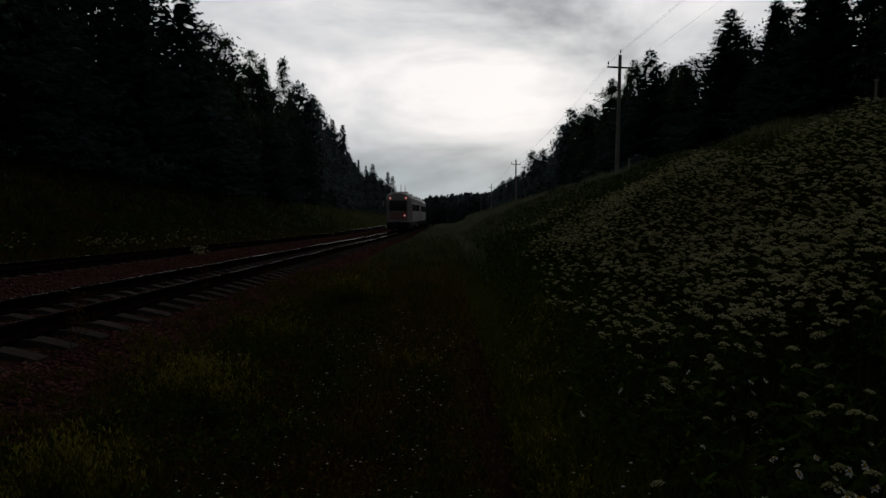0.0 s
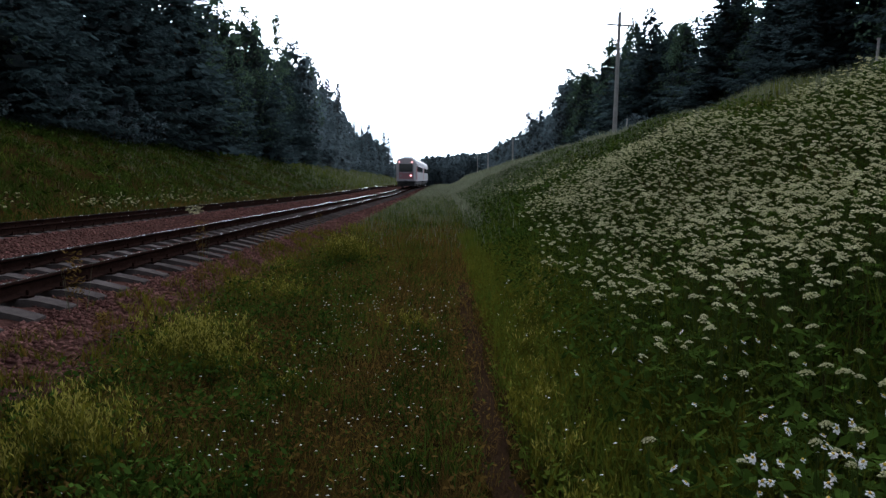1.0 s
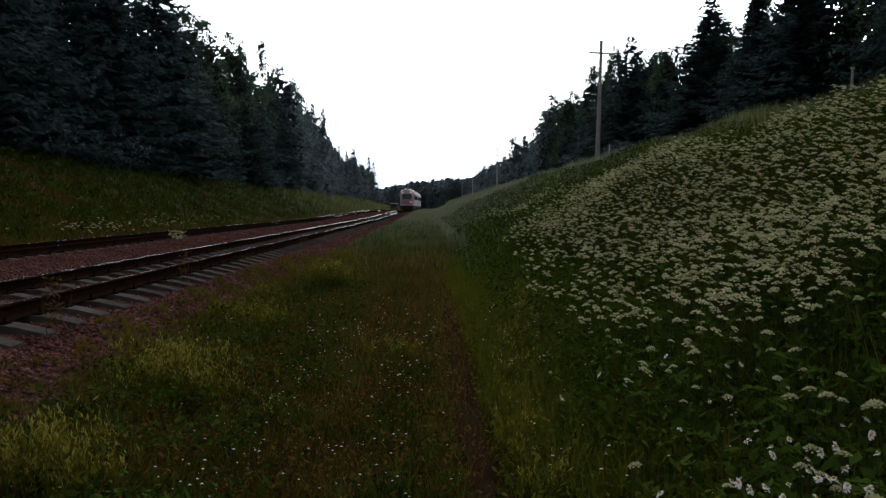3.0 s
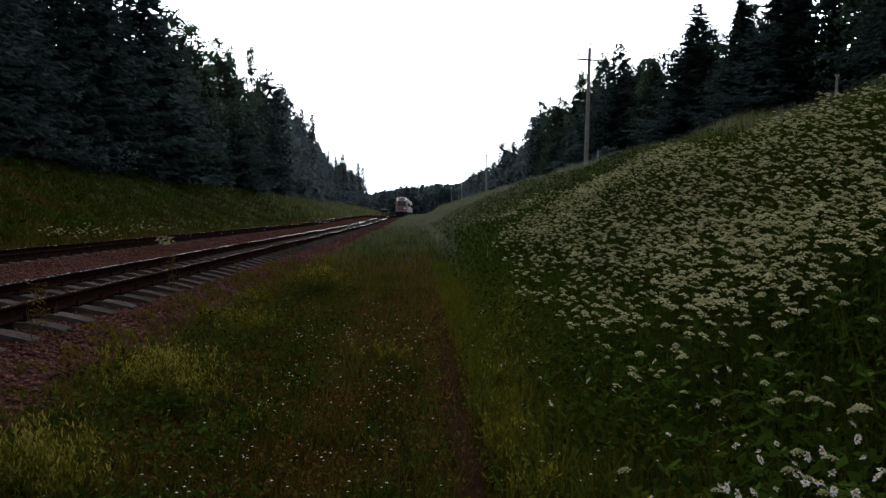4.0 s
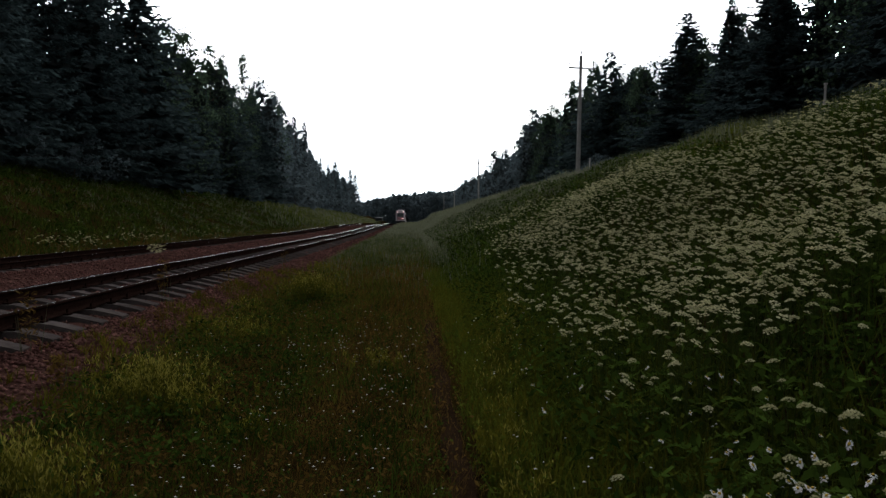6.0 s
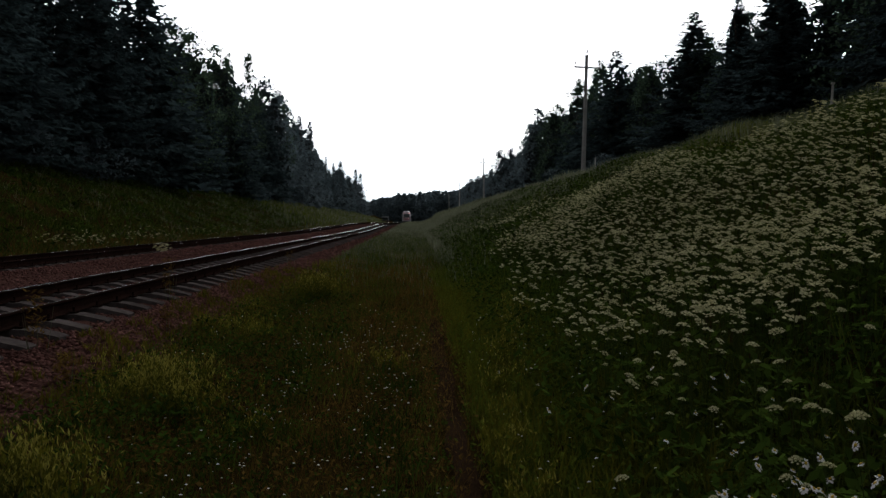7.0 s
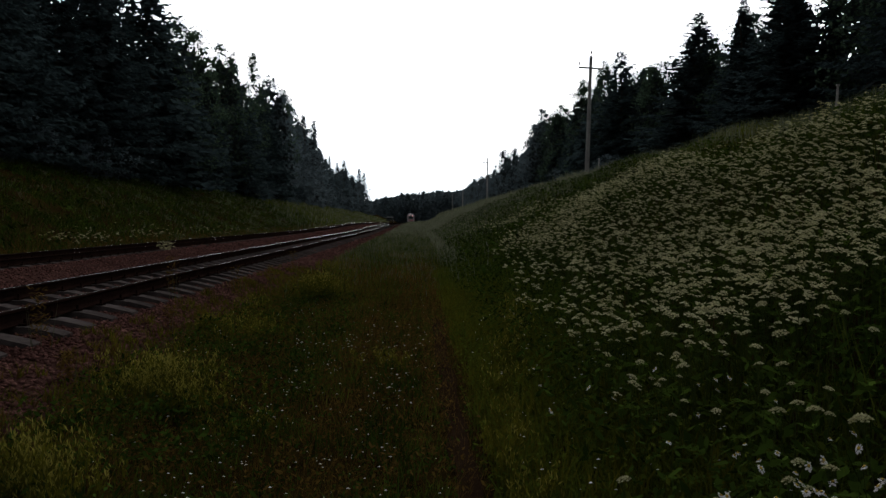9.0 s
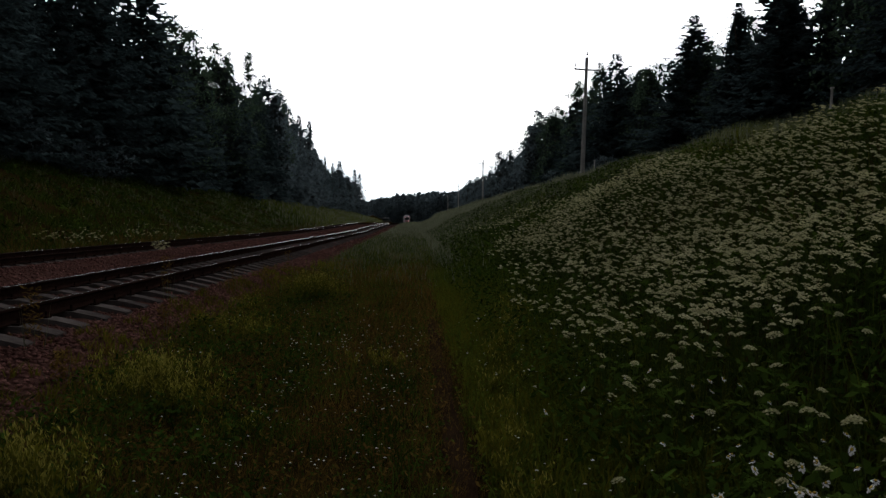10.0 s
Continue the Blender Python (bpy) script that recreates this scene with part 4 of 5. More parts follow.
blades("verge_grass_behind", p, 0.16, 0.012, M_DRY, "short brownish grass of the verge", 252, 0.8, seg=1)
p = spots(12000, 0.8, 11, -9, 1.4, 253, 1.0)
blades("bank_grass_behind", p, 0.4, 0.022, M_GRASS, "green grass at the foot of the bank", 254, 0.5, seg=1)
# sparse weeds creeping over the ballast shoulder
rs = np.random.RandomState(365)
x, y = rs.uniform(-3.95, -2.7, 26000), 4 + 16 * rs.uniform(0, 1, 26000) ** 1.2
k = (patchy(x, y, 0.8, 366) > np.interp(x + 0.02 * (y - 8), [-3.95, -3.5, -2.8], [0.86, 0.6, 0.3])) & (patchy(x, y, 0.15, 367) > 0.4)
p = np.stack([x + bend(y), y, np.maximum(bed_height(x, y), land(x, y)) - 0.01], 1)[k]
blades("ballast_weeds", p[::2], 0.16, 0.012, M_YLEAF, "low yellowish weeds creeping over the ballast shoulder", 368, 0.9)
blades("withered_ballast_weeds", p[1::2], 0.13, 0.013, M_DRY, "withered weeds scattered over the ballast shoulder", 369, 1.0)
# lush grass beside the path and on the bank
p = spots(38000, 0.4, 2.2, 1.2, 20, 61, 1.6)
p = p[p[:, 0] > 0.44 + 0.22 * patchy(p[:, 0] * 0, p[:, 1], 0.8, 370) * smooth_step(1, 4, p[:, 1])]
p = thin(p, 0.6, 371, 0.2, 0.6, 0.3)
blades("lush_grass", p, 0.26, 0.010, M_GRASS, "lush green grass at the foot of the bank", 62, 0.6)
p = thin(spots(14000, 0.48, 1.5, 1.4, 14, 401, 1.4), 0.5, 402, 0.4, 0.7, 0.1)
blades("light_path_grass", p, 0.32, 0.011, M_YLEAF, "light green grass tufts along the footpath", 403, 0.45)
p = thin(spots(56000, 1.5, 12.5, 1.0, 36, 63, 1.4), 1.5, 372, 0.3, 0.65, 0.2)
# three in five near blades get the darker green, as shade between flowers
near = (p[:, 1] < 17) & (np.arange(len(p)) % 5 > 1)
blades("bank_grass", p[~near], 0.5, by_distance(p[~near], 0.013, 0.024), M_GRASS, "tall green grass on the flowery bank", 64, 0.4, seg=1)
blades("dark_bank_grass", p[near], 0.48, 0.014, M_HERB, "green grass darkened like the shade between the bank flowers", 164, 0.4, seg=1)
# farther along the bank the pale colour stands in for haze
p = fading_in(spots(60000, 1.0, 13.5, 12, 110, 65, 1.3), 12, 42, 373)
blades("far_bank_grass", p, by_distance(p, 0.5, 0.6), by_distance(p, 0.02, 0.05), M_SEED_HAZE, "tall grass on the bank farther off", 66, 0.4, seg=1)
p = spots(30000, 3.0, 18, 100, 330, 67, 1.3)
blades("distant_bank_grass", p, 0.8, 0.16, M_SEED_HAZE, "hazy green grass on the distant bank", 68, 0.4, seg=1)
p = fading_in(thin(spots(40000, -26.5, -13.4, 4, 110, 169, 1.2), 4.0, 374, 0.45, 0.75, 0.04), 20, 70, 397)
blades("left_bank_seed_grass", p, 0.5, 0.03, M_SEED_HAZE, "pale seeding grass in patches beyond the tracks", 170, 0.9, seg=1)
p = thin(spots(60000, -26.5, -13.4, 4, 110, 69, 1.3), 3.0, 375, 0.2, 0.55, 0.3)
blades("left_bank_grass", p, 0.5, 0.045, M_HERB, "long grass on the bank beyond the tracks", 70, 1.0, seg=1)
p = thin(spots(20000, -26.5, -13.4, 4, 110, 376, 1.3), 2.6, 377, 0.45, 0.75, 0.05)
blades("left_bank_meadow", p, 0.5, 0.035, M_GRASS, "brighter meadow grass in patches beyond the tracks", 378, 1.0, seg=1)
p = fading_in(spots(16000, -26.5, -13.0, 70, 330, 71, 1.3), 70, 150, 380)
blades("left_distant_grass", p, 0.8, 0.16, M_SEED_HAZE, "long grass on the distant bank beyond the tracks", 72, 0.5, seg=1)
p = fading_in(spots(16000, -26.5, -13.0, 85, 330, 384, 1.3), 85, 115, 385)
blades("left_distant_weeds", p, 0.8, 0.16, M_GRASS, "greener weeds on the distant bank beyond the tracks", 386, 0.5, seg=1)
p = spots(14000, 9.5, 16, 8, 60, 73, 1.3)
blades("crest_grass", p, 0.5, 0.02, M_SEED_HAZE, "tall seeding grass along the top of the bank", 74, 0.35, seg=1)
p = thin(spots(16000, -15.0, -13.1, 10, 110, 75, 1.3), 1.6, 379, 0.25, 0.6, 0.2)
blades("lineside_dry_grass", p, 0.45, 0.03, M_DRY, "dry pale grass beside the far track", 76, 0.5, seg=1)


# ---- herbs under the flowers ----
def herb_leaves(name, pts, low, high, size, seed, label, mat=None):
    """Many small pointed leaflets hanging at several heights over the points; one mesh."""
    rs = np.random.RandomState(seed)
    n = len(pts)
    p = pts + np.stack([rs.normal(0, 0.06, n), rs.normal(0, 0.06, n), rs.uniform(low, high, n)], 1)
    a = rs.uniform(0, 6.28, n)
    u = np.stack([np.cos(a), np.sin(a), rs.uniform(-1.0, 0.8, n)], 1)
    w = np.stack([-np.sin(a), np.cos(a), rs.uniform(-1.0, 1.0, n)], 1)
    s = (size * rs.uniform(0.5, 1.3, n))[:, None]
    v = np.stack([p - u * s * 0.2, p + u * s * 0.35 + w * s * 0.26, p + u * s, p + u * s * 0.35 - w * s * 0.26], 1).reshape(-1, 3)
    tagged(new(name, array_mesh(name, v, np.arange(len(v)), 4, mat or M_HERB)), label, "foliage", kind="stuff")


herb_leaves("umbel_foliage", thin(spots(66000, 0.9, 7.5, 1.2, 24, 81, 1.8), 1.0, 381, 0.2, 0.6, 0.25), 0.03, 0.5, 0.05, 82, "ferny green leaves of the white-flowered herbs")
# dark leaves that paint the shaded gaps low in the herbs
herb_leaves("broad_bank_leaves", spots(9000, 1.0, 7.0, 1.3, 14, 281, 1.7), 0.04, 0.4, 0.065, 282, "broad green leaves low among the bank herbs, coloured dark as in shade")
herb_leaves("far_umbel_foliage", fading_in(spots(40000, 1.4, 9, 10, 60, 83, 1.3), 9, 26, 283), 0.1, 0.5, 0.11, 84, "green herb leaves farther along the bank")
herb_leaves("left_bank_herbs", spots(16000, -26, -14, 8, 100, 187, 1.4, clump=0.3), 0.1, 0.6, 0.22, 188, "broad-leaved weeds on the bank beyond the tracks")
herb_leaves("path_side_leaves", spots(22000, 0.48, 1.8, 1.2, 14, 181, 1.7), 0.02, 0.26, 0.035, 182, "leafy green herbs beside the footpath", M_GRASS)
herb_leaves("path_litter", spots(3200, 0.2, 0.48, 1.4, 12, 191, 1.5), 0.02, 0.035, 0.03, 192, "small leaves and crumbs lying on the footpath")
herb_leaves("verge_weed_leaves", thin(spots(20000, -3.0, -0.9, 2.2, 13, 285, 1.5), 0.9, 382, 0.5, 0.75), 0.03, 0.28, 0.045, 286, "dark green leafy weeds along the ballast edge")
herb_leaves("brown_verge_leaves", thin(off_path(spots(46000, -2.9, 0.5, 1.5, 22, 387, 1.8)), 0.8, 388, 0.2, 0.6, 0.3), 0.0, 0.17, 0.03, 389, "brownish withering leaves of low verge plants", M_DRY)
herb_leaves("verge_leaves", thin(spots(60000, -3.0, 0.24, 1.5, 16, 85, 1.8), 0.6, 383, 0.3, 0.7, 0.15), 0.0, 0.13, 0.026, 86, "small leaves of low verge plants")


# ---- white umbels ----
def umbel_template(k, ring, r, seed):
    """Triangles of a flat-domed flower head of unit diameter made of k umbellets."""
    rs = np.random.RandomState(seed)
    tris = []
    for i in range(k):
        d = math.sqrt((i + 0.5) / k) * 0.42
        a = i * 2.399
        c = np.array([d * math.cos(a), d * math.sin(a), 0.3 - 1.35 * d * d + rs.uniform(-0.03, 0.03)])
        rim = [c + np.array([r * math.cos(6.283 * j / ring + i), r * math.sin(6.283 * j / ring + i), -0.085 + rs.uniform(-0.03, 0.02)]) for j in range(ring)]
        for j in range(ring):
            tris.append((c + np.array([0, 0, 0.02]), rim[j], rim[(j + 1) % ring]))
    return np.array(tris)


def umbels(name, pts, size, template, seed, label, stems=True, mates=0.0):
    """Flower heads over the points; mates: how many more of them, on average, crowd round each."""
    rs = np.random.RandomState(seed)
    h = rs.uniform(0.42, 0.72, len(pts))
    many = 1 + rs.poisson(mates, len(pts))
    pts, h = np.repeat(pts, many, 0), np.repeat(h, many)
    n, t = len(pts), template.reshape(-1, 3)
    h = h + rs.normal(0, 0.025, n)
    pts = pts + np.stack([rs.normal(0, 0.075, n), rs.normal(0, 0.075, n), 0 * h], 1) * (mates > 0)
    s = size * rs.uniform(0.6, 1.3, n)
    a = rs.uniform(0, 6.28, n)
    c, d = np.cos(a)[:, None], np.sin(a)[:, None]
    tx, ty = rs.uniform(-0.35, 0.35, n)[:, None], rs.uniform(-0.15, 0.45, n)[:, None]
    x = t[None, :, 0] * c - t[None, :, 1] * d
    y = t[None, :, 0] * d + t[None, :, 1] * c
    z = t[None, :, 2] + x * tx + y * ty
    v = np.stack([x, y, z], -1) * s[:, None, None]
    off = np.stack([rs.normal(0, 0.04, n), rs.normal(0, 0.04, n), h], 1)
    v = v + (pts + off)[:, None, :]
    tagged(new(name, array_mesh(name, v.reshape(-1, 3), np.arange(n * len(t)), 3, M_UMBEL)), label, "flowers", kind="stuff")
    if stems:
        w = np.array([0.004, 0, 0])
        sv = np.stack([pts - w, pts + w, pts + off], 1).reshape(-1, 3)
        tagged(new(name + "_stems", array_mesh(name + "_stems", sv, np.arange(n * 3), 3, M_STEM)), "thin green flower stems on the bank", "stems", kind="stuff")


def drift(n, y0, y1, seed, power):
    """Flower spots: dense in the band on the lower bank, sparse above it."""
    rs = np.random.RandomState(seed)
    p = spots(n, 1.25, 11.0, y0, y1, seed, power)
    u = p[:, 0] - bend(p[:, 1])
    patch = 0.75 + 0.35 * np.sin(u * 1.9 + 1.2 * np.sin(p[:, 1] * 0.8)) * np.sin(p[:, 1] * 1.1 + 0.5)
    x1 = np.interp(p[:, 1], [5, 10, 20, 40], [8.2, 8.0, 5.6, 4.4]) + 2.2 * (patchy(p[:, 0], p[:, 1], 2.2, 398) - 0.5)
    keep = rs.uniform(0, 1, len(p)) < patch * np.where(u < 1.9, 0.35, np.where(u < x1 - 1.2, 1.0, np.where(u < x1, 0.5, 0.09))) * np.interp(p[:, 1], [13, 22, 40], [1, 0.6, 0.15])
    edge = np.interp(p[:, 1], [5, 9, 20, 60], [0.9, 1.25, 2.3, 2.8]) + np.abs(rs.normal(0, 0.7, len(p)))
    return p[keep & (u > edge)]


umbels("umbel_flowers", drift(9000, 3.7, 17, 91, 1.2), 0.064, umbel_template(7, 5, 0.17, 1), 92, "cream-white umbel flowers crowding the grassy bank", True, 0.7)
umbels("far_umbel_flowers", drift(4200, 13, 46, 93, 1.5), 0.066, umbel_template(5, 5, 0.2, 2), 94, "cream-white umbel flowers farther along the bank", True, 0.7)
p = np.concatenate([spots(n, x - w, x + w, y - d, y + d, 95 + i) for i, (n, x, w, y, d) in enumerate((
    (70, -14.2, 0.7, 29.0, 2.4), (46, -14.4, 0.7, 37.5, 3.0), (16, -14.9, 0.5, 23.0, 1.2), (50, -14.3, 0.9, 50.0, 9.0), (24, -15.0, 1.2, 33.0, 4.0)))])
umbels("lineside_umbel_flowers", p, 0.11, umbel_template(5, 5, 0.2, 3), 96, "small white flowers below the far bank")
rs = np.random.RandomState(97)
p = np.stack([rs.normal(-9.35, 0.16, 40), rs.normal(25.3, 0.12, 40), np.full(40, 0.02)], 1)
umbels("white_weed_patch", p, 0.12, umbel_template(5, 5, 0.2, 4), 98, "low white-flowered weed patch between the tracks", False)


def flower_plant(seed, h, size):
    """One white-flowered herb: stem with rays, flower head, two ferny leaves."""
    rs = np.random.RandomState(seed)
    plant = new("white_umbel_plant")
    bx, by = rs.uniform(-0.05, 0.05, 2)
    v, f = [], []

    def stalk(p, q, r):
        o = len(v)
        for c in (p, q):
            for i in range(3):
                v.append((c[0] + r * math.cos(i * 2.1), c[1] + r * math.sin(i * 2.1), c[2]))
        for i in range(3):
            f.append((o + i, o + (i + 1) % 3, o + 3 + (i + 1) % 3, o + 3 + i))

    neck = (bx, by, h - 0.05)
    stalk((0, 0, -0.03), (bx * 0.4, by * 0.4, h * 0.5), 0.0028)
    stalk((bx * 0.4, by * 0.4, h * 0.5), neck, 0.0022)
    for i in range(9):
        a = i * 2.4
        stalk(neck, (bx + size * 0.36 * math.cos(a), by + size * 0.36 * math.sin(a), h + 0.002), 0.0008)
    part("stem", mesh_of("stem", v, f, M_STEM), plant)
    t = umbel_template(19, 6, 0.105, seed).reshape(-1, 3) * size
    tilt = np.array([rs.uniform(-0.3, 0.3), rs.uniform(-0.1, 0.4)])
    t[:, 2] += t[:, 0] * tilt[0] + t[:, 1] * tilt[1]
    part("flower_head", array_mesh("flower_head", t + np.array([bx, by, h]), np.arange(len(t)), 3, M_UMBEL), plant, "cream-white flat flower head")
    for k in range(3):
        a = rs.uniform(0, 6.28)
        d, s = np.array([math.cos(a), math.sin(a), 0.25]), np.array([-math.sin(a), math.cos(a), 0])
        o = np.array([0, 0, h * (0.15 + 0.2 * k)])
        ribs = [o + d * 0.035 * (j + 1) - np.array([0, 0, 0.004 * j * j]) for j in range(6)]
        q, fs = list(ribs), [(j, j + 1, 6 + 6 * j) for j in range(5)]
        for j, c in enumerate(ribs):
            ln = 0.055 * (1 - j / 8)
            for sd in (-1, 1):
                e = c + (s * sd * 0.9 + d * 0.5) * ln
                m, n0 = (c + e) / 2, len(q)
                q += [m + d * ln * 0.22, e, m - d * ln * 0.22]
                fs.append((j, n0, n0 + 1, n0 + 2))
        part("leaf", mesh_of("leaf", q, fs, M_HERB), plant, "ferny green leaf")
    return tagged(plant, "white-flowered umbel herb growing on the grassy bank", "wild flower", "umbel herbs by the path")


def near_flowers():
    rs = np.random.RandomState(101)
    models = [flower_plant(i, h, s) for i, (h, s) in enumerate(((0.5, 0.052), (0.58, 0.06), (0.44, 0.046), (0.62, 0.07)))]
    n = 0
    while n < 260:
        x, y = rs.uniform(0.75, 4.6), rs.uniform(1.7, 5.4)
        if x < 1.25 and rs.uniform() < 0.75:
            continue
        if n < 6:
            # a crowd of large heads close by the path
            x, y = 1.45 + rs.normal(0, 0.11), 2.08 + rs.normal(0, 0.12)
        m = pose(x, y, float(land(x, y)), rs.uniform(-7, 7), rs.uniform(-7, 7), rs.uniform(0, 360))
        if n < 4:
            models[n].matrix_basis = m
        else:
            copy_thing(models[rs.randint(0, 4)], m)
        n += 1


near_flowers()


# ---- ox-eye daisies ----
def daisy_model(seed, h, petal):
    rs = np.random.RandomState(seed)
    d = new("oxeye_daisy")
    bx, by = rs.uniform(-0.04, 0.04, 2)
    part("stem", mesh_of("stem", [(-0.002, 0, -0.03), (0.002, 0, -0.03), (0, 0.003, -0.03), (bx, by, h)], [(0, 1, 3), (1, 2, 3), (2, 0, 3)], M_STEM), d)
    q = []
    tx, ty = rs.uniform(-0.7, 0.7), rs.uniform(-0.35, 0.9)
    sag = rs.uniform(-0.1, 0.9, 15)
    for i in range(15):
        a = 6.283 * i / 15 + rs.uniform(-0.07, 0.07)
        ln = petal * rs.uniform(0.72, 1.12)
        u, w = np.array([math.cos(a), math.sin(a)]), np.array([-math.sin(a), math.cos(a)])
        for k in ((u * 0.005 - w * 0.0012), (u * ln * 0.8 - w * 0.0031), (u * ln), (u * ln * 0.8 + w * 0.0031), (u * 0.005 + w * 0.0012)):
            drop = -sag[i] * float(np.hypot(*k))
            q.append((bx + k[0], by + k[1], h + drop + k[0] * tx + k[1] * ty))
    part("petals", array_mesh("petals", q, np.arange(len(q)), 5, M_PETAL), d, "ring of white petals")
    bm = bmesh.new()
    bmesh.ops.create_uvsphere(bm, u_segments=8, v_segments=4, radius=0.005)
    for v in bm.verts:
        v.co.z = v.co.z * 0.5 + v.co.x * tx + v.co.y * ty
    bmesh.ops.translate(bm, verts=bm.verts, vec=(bx, by, h + 0.001))
    part("centre", joined("centre", [bm], M_CORE), d, "yellow domed centre")
    return tagged(d, "white ox-eye daisy with a yellow centre beside the path", "wild flower", "daisies by the path")


def daisies():
    rs = np.random.RandomState(111)
    models = [daisy_model(i, 0.46 + 0.026 * (i * 5 % 8), 0.0098 + 0.0008 * (i * 3 % 8)) for i in range(8)]
    for n in range(76):
        if n < 54:
            x, y = rs.normal(1.24, 0.2), rs.normal(2.0, 0.19)
        else:
            x, y = rs.uniform(0.7, 1.6), rs.uniform(1.9, 4.2)
        m = pose(x, y, float(land(x, y)), rs.uniform(-9, 9), rs.uniform(-9, 9), rs.uniform(-75, 75))
        if n < 8:
            models[n].matrix_basis = m
        else:
            copy_thing(models[rs.randint(0, 8)], m)


daisies()


def small_white_flowers():
    rs = np.random.RandomState(121)
    p = np.concatenate([thin(spots(900, -1.5, 0.2, 2.6, 9, 122, 1.2, 0.0), 0.5, 395, 0.45, 0.7), thin(spots(420, -2.8, 0.15, 2.0, 12, 123, 1.3, 0.0), 0.7, 396, 0.4, 0.7), spots(160, 0.6, 1.6, 2.5, 9, 124, 1.2, 0.1)])
    n = len(p)
    h = rs.uniform(0.08, 0.2, n)
    r = 0.004 + 0.008 * rs.uniform(0, 1, n) ** 1.6
    c = p + np.stack([0 * h, 0 * h, h], 1)
    v = []
    for j in range(6):
        a = 6.283 * j / 6
        v.append(c + np.stack([r * math.cos(a), r * math.sin(a), -r * 0.3 - r * 0.5 * math.sin(a)], 1))
    tip = c + np.stack([0 * h, 0 * h, r * 0.35], 1)
    t = np.stack([np.stack([tip, v[j], v[(j + 1) % 6]], 1) for j in range(6)], 1)
    tagged(new("small_white_flowers", array_mesh("small_white_flowers", t.reshape(-1, 3), np.arange(n * 18), 3, M_PETAL)),
           "tiny white clover flowers dotted over the verge", "flowers", kind="stuff")
    w = np.array([0.0012, 0, 0])
    sv = np.stack([p - w, p + w, c], 1).reshape(-1, 3)
    tagged(new("small_flower_stems", array_mesh("small_flower_stems", sv, np.arange(n * 3), 3, M_STEM)), "thin stems of the tiny verge flowers", "stems", kind="stuff")


small_white_flowers()


# ---- yellow weeds ----
def yellow_clump(x, y, h, spread, n, seed, label="clump of yellow-flowering weeds on the verge", gold=0.5):
    rs = np.random.RandomState(seed)
    c = new("yellow_weed_clump")
    base = np.stack([rs.normal(0, spread * 0.45, n), rs.normal(0, spread * 0.45, n), np.full(n, -0.02)], 1)
    lean = np.stack([rs.normal(0, 0.12, n), rs.normal(0, 0.12, n)], 1) * h
    hh = h * rs.uniform(0.45, 1.05, n)
    tip = base + np.stack([lean[:, 0], lean[:, 1], hh], 1)
    w = np.array([0.003, 0.001, 0])
    part("stem_tuft", array_mesh("stem_tuft", np.stack([base - w, base + w, tip], 1).reshape(-1, 3), np.arange(3 * n), 3, M_STEM), c)["kind"] = "stuff"

    def bits(k, lo, hi, size, mat, nm, lab, aspect):
        i = rs.randint(0, n, k)
        s = rs.uniform(lo, hi, k)[:, None]
        p = base[i] * (1 - s) + tip[i] * s + rs.normal(0, 0.014, (k, 3))
        u = rs.normal(0, 1, (k, 3)) + np.array([0, 0, 2.4])
        u /= np.linalg.norm(u, axis=1)[:, None]
        q = np.cross(u, rs.normal(0, 1, (k, 3)))
        q /= np.linalg.norm(q, axis=1)[:, None]
        z = (size * rs.uniform(0.6, 1.3, k))[:, None]
        part(nm, array_mesh(nm, np.stack([p - u * z, p + q * z * aspect, p + u * z, p - q * z * aspect], 1).reshape(-1, 3), np.arange(4 * k), 4, mat), c, lab)["kind"] = "stuff"

    bits(n * 20, 0.05, 0.9, 0.021, M_YLEAF, "foliage", "narrow yellow-green leaves", 0.36)
    bits(int(n * 13 * gold), 0.7, 1.08, 0.02, M_YELLOW, "flower_spray", "spikes of small yellow flowers", 0.2)
    c.matrix_basis = pose(x, y, float(land(x, y)))
    tagged(c, label, "weed clump", "yellow weed clumps")


for i, (x, y, h, spread, n, gold) in enumerate((
        (-2.05, 3.55, 0.5, 0.34, 150, 0.7), (-2.35, 3.2, 0.42, 0.28, 70, 0.7), (-2.15, 5.85, 0.42, 0.55, 150, 0.8), (-2.5, 6.4, 0.36, 0.45, 70, 0.6),
        (-2.2, 8.9, 0.36, 0.45, 70, 0.5), (-1.75, 5.4, 0.3, 0.35, 50, 0.5), (0.62, 4.2, 0.36, 0.16, 26, 0.3),
        (0.72, 4.9, 0.34, 0.16, 22, 0.3), (1.3, 8.2, 0.5, 0.25, 30, 0.5), (0.95, 6.4, 0.45, 0.25, 30, 0.4), (-0.3, 7.2, 0.25, 0.3, 30, 0.5),
        (0.8, 2.4, 0.34, 0.16, 22, 0.3), (-1.2, 4.9, 0.2, 0.3, 30, 0.35), (0.6, 3.3, 0.36, 0.14, 26, 0.4), (0.66, 2.8, 0.32, 0.14, 24, 0.35), (0.78, 5.6, 0.42, 0.2, 30, 0.3), (0.58, 3.8, 0.3, 0.12, 20, 0.35), (1.1, 7.2, 0.45, 0.25, 30, 0.6),
        (-2.9, 9.5, 0.34, 0.35, 36, 0.4), (-2.8, 11.5, 0.34, 0.4, 40, 0.3))):
    yellow_clump(x, y, h, spread, n, 200 + i, gold=gold)


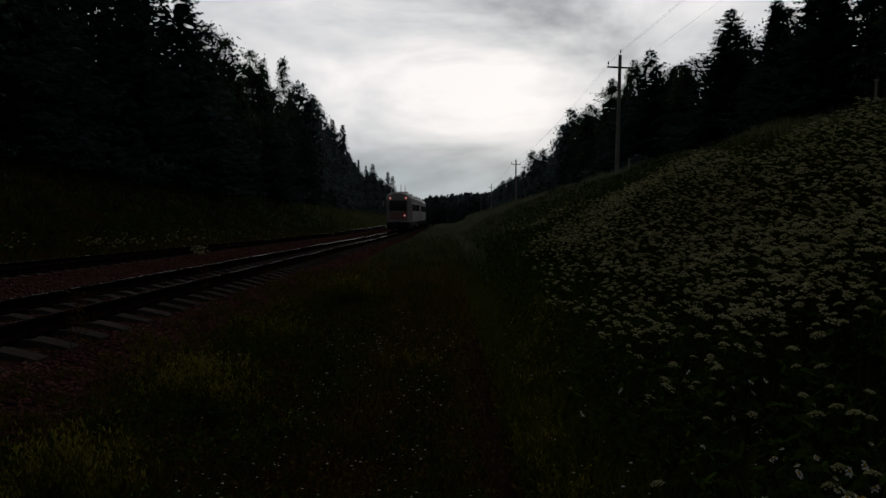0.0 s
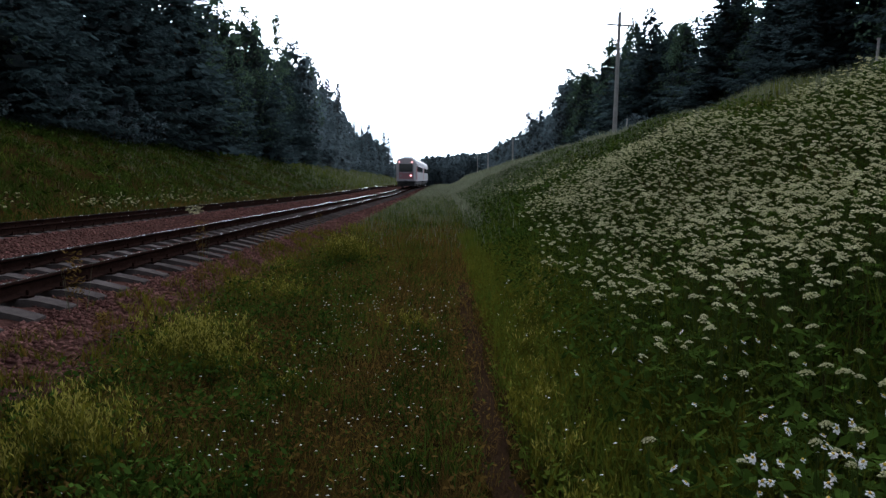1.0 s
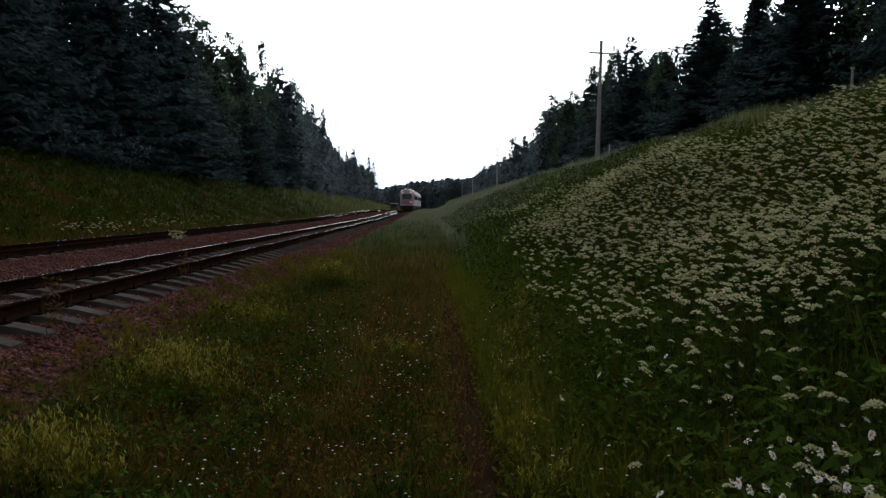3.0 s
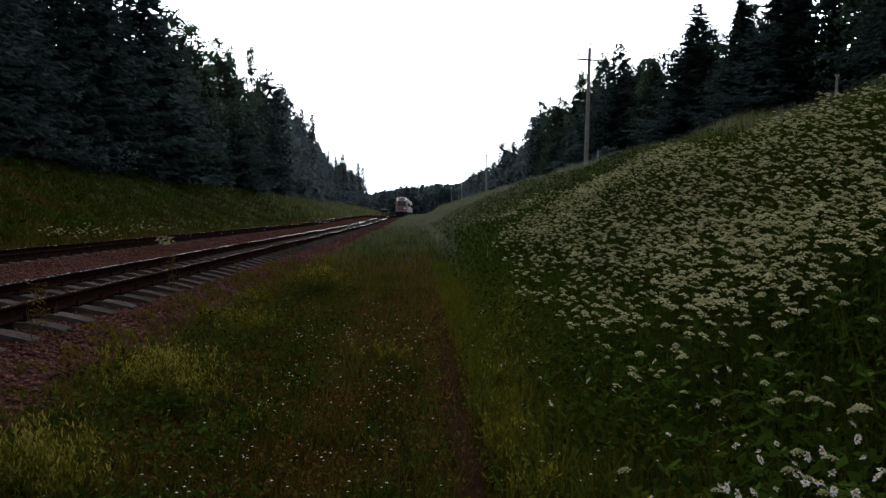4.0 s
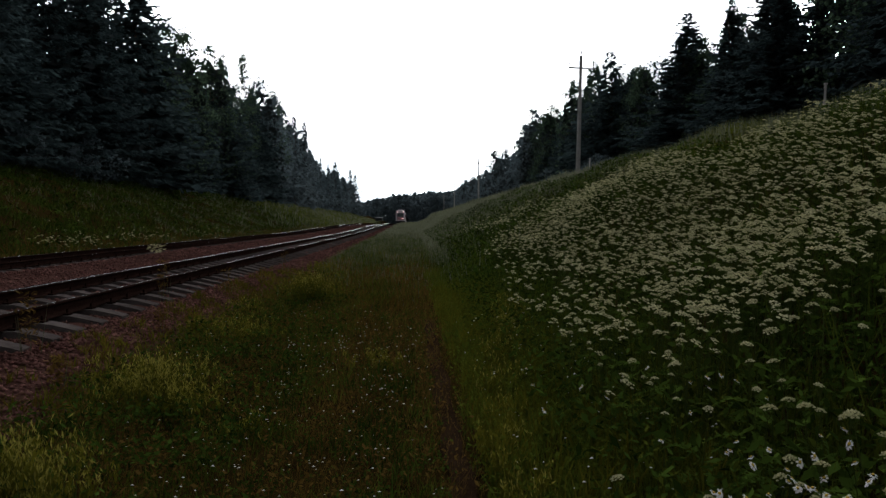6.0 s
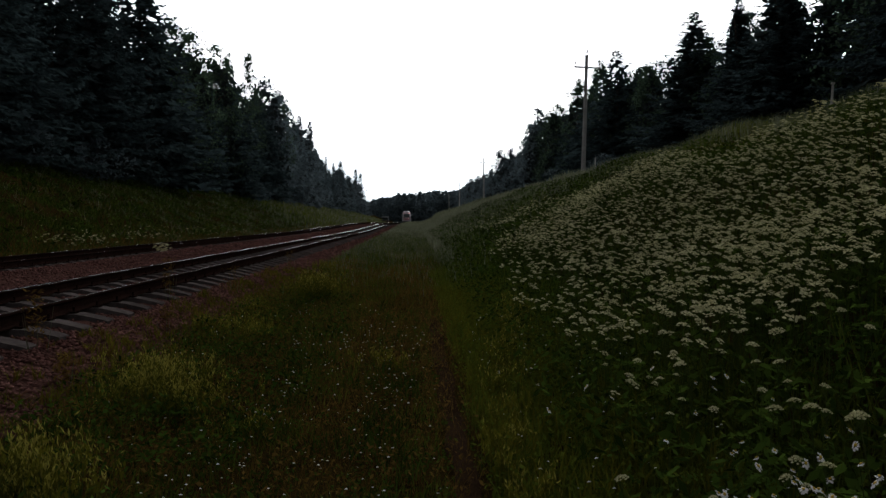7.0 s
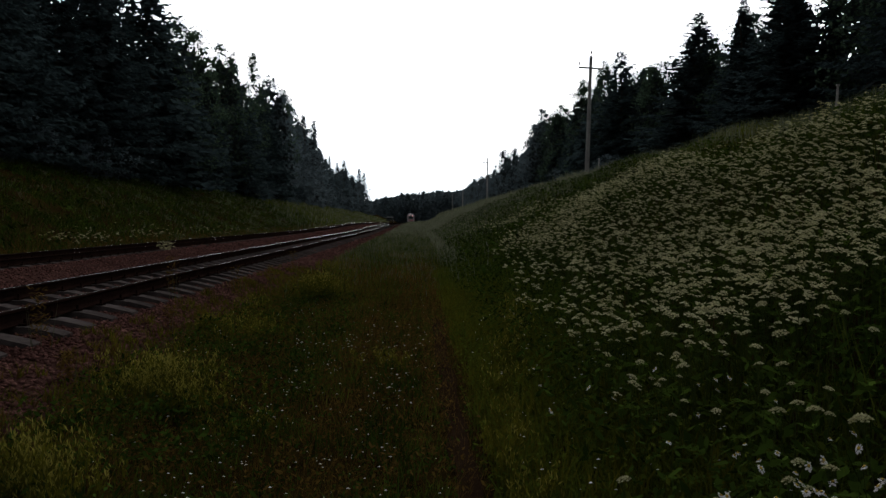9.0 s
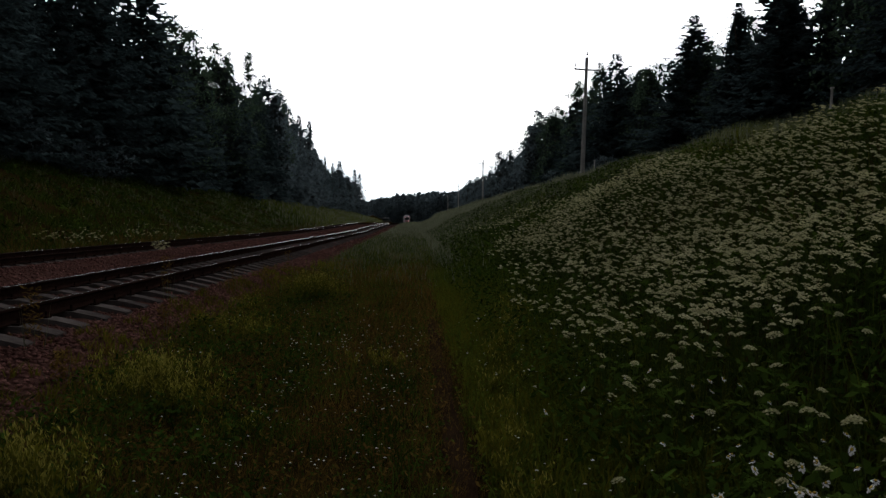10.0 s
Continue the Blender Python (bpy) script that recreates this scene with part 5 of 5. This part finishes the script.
for i, (x, y, h, spread, n) in enumerate(((-1.85, 13.1, 0.64, 0.5, 260), (-2.3, 15.8, 0.36, 0.4, 80), (-2.7, 21.0, 0.4, 0.5, 80))):
    yellow_clump(x, y, h, spread, n, 391 + i, "dense yellow-green tuft of weeds on the verge", 0.3)


# ---- tall dry weeds at the edge of the ballast ----
def tall_weed(x, y, h, seed):
    rs = np.random.RandomState(seed)
    t = new("tall_weed")
    v, f = [], []
    for i in range(4):
        dx, dy = rs.normal(0, 0.05, 2)
        hh = h * rs.uniform(0.65, 1.0)
        o = len(v)
        v += [(dx - 0.004, dy, 0), (dx + 0.004, dy, 0), (dx, dy + 0.005, 0), (dx * 1.8, dy * 1.8, hh)]
        f += [(o, o + 1, o + 3), (o + 1, o + 2, o + 3), (o + 2, o, o + 3)]
    part("stalk", mesh_of("stalk", v, f, M_SEED_HAZE), t, "dry pale stalks")
    k = 150
    s = rs.uniform(0.15, 1.0, k)
    a = rs.uniform(0, 6.28, k)
    p = np.stack([rs.normal(0, 0.05, k), rs.normal(0, 0.05, k), s * h], 1)
    u = np.stack([np.cos(a), np.sin(a), rs.uniform(-0.2, 0.9, k)], 1) * 0.06
    w = np.stack([-np.sin(a), np.cos(a), 0 * a], 1) * 0.012
    part("foliage", array_mesh("foliage", np.stack([p, p + u * 0.5 + w, p + u, p + u * 0.5 - w], 1).reshape(-1, 3), np.arange(4 * k), 4, M_DRY), t, "withered leaves")
    t.matrix_basis = pose(x, y, float(bed_height(np.array(x), y)) - 0.01)
    tagged(t, "tall dry weed standing at the edge of the ballast", "weed", "tall dry weeds")


for i, (x, y, h) in enumerate(((-3.95, 7.1, 0.66), (-4.1, 11.3, 0.75), (-3.6, 13.5, 0.5), (-3.5, 19, 0.6), (-3.2, 6.2, 0.3), (-3.3, 9.0, 0.35), (-3.4, 15.8, 0.4))):
    tall_weed(x, y, h, 300 + i)


def on_track(xc, y, ahead):
    """Pose of a vehicle that stands on the track at y, heading along it."""
    heading = math.degrees(math.atan2(float(bend(y + ahead) - bend(y)), ahead))
    grade = math.degrees(math.atan2(float(climb(y + ahead) - climb(y)), ahead))
    return pose(xc + float(bend(y)), y, RAIL_TOP + float(climb(y)), grade, 0, -heading)


def motions():
    walk(TRAIN, [(t, on_track(-5.39, y, 30)) for t, y in (
        (0.0, 77.0), (1.0, 98.0), (2.0, 120.0), (3.0, 142.0), (4.0, 164.0), (5.5, 199.0), (7.0, 234.5), (8.5, 271.0), (10.0, 309.0))])
    walk(TROLLEY, [(t, on_track(-11.2, y, 3)) for t, y in ((0.0, 172.0), (2.5, 181.0), (4.0, 187.0), (5.5, 193.5), (8.5, 206.0), (10.0, 212.0))])


motions()
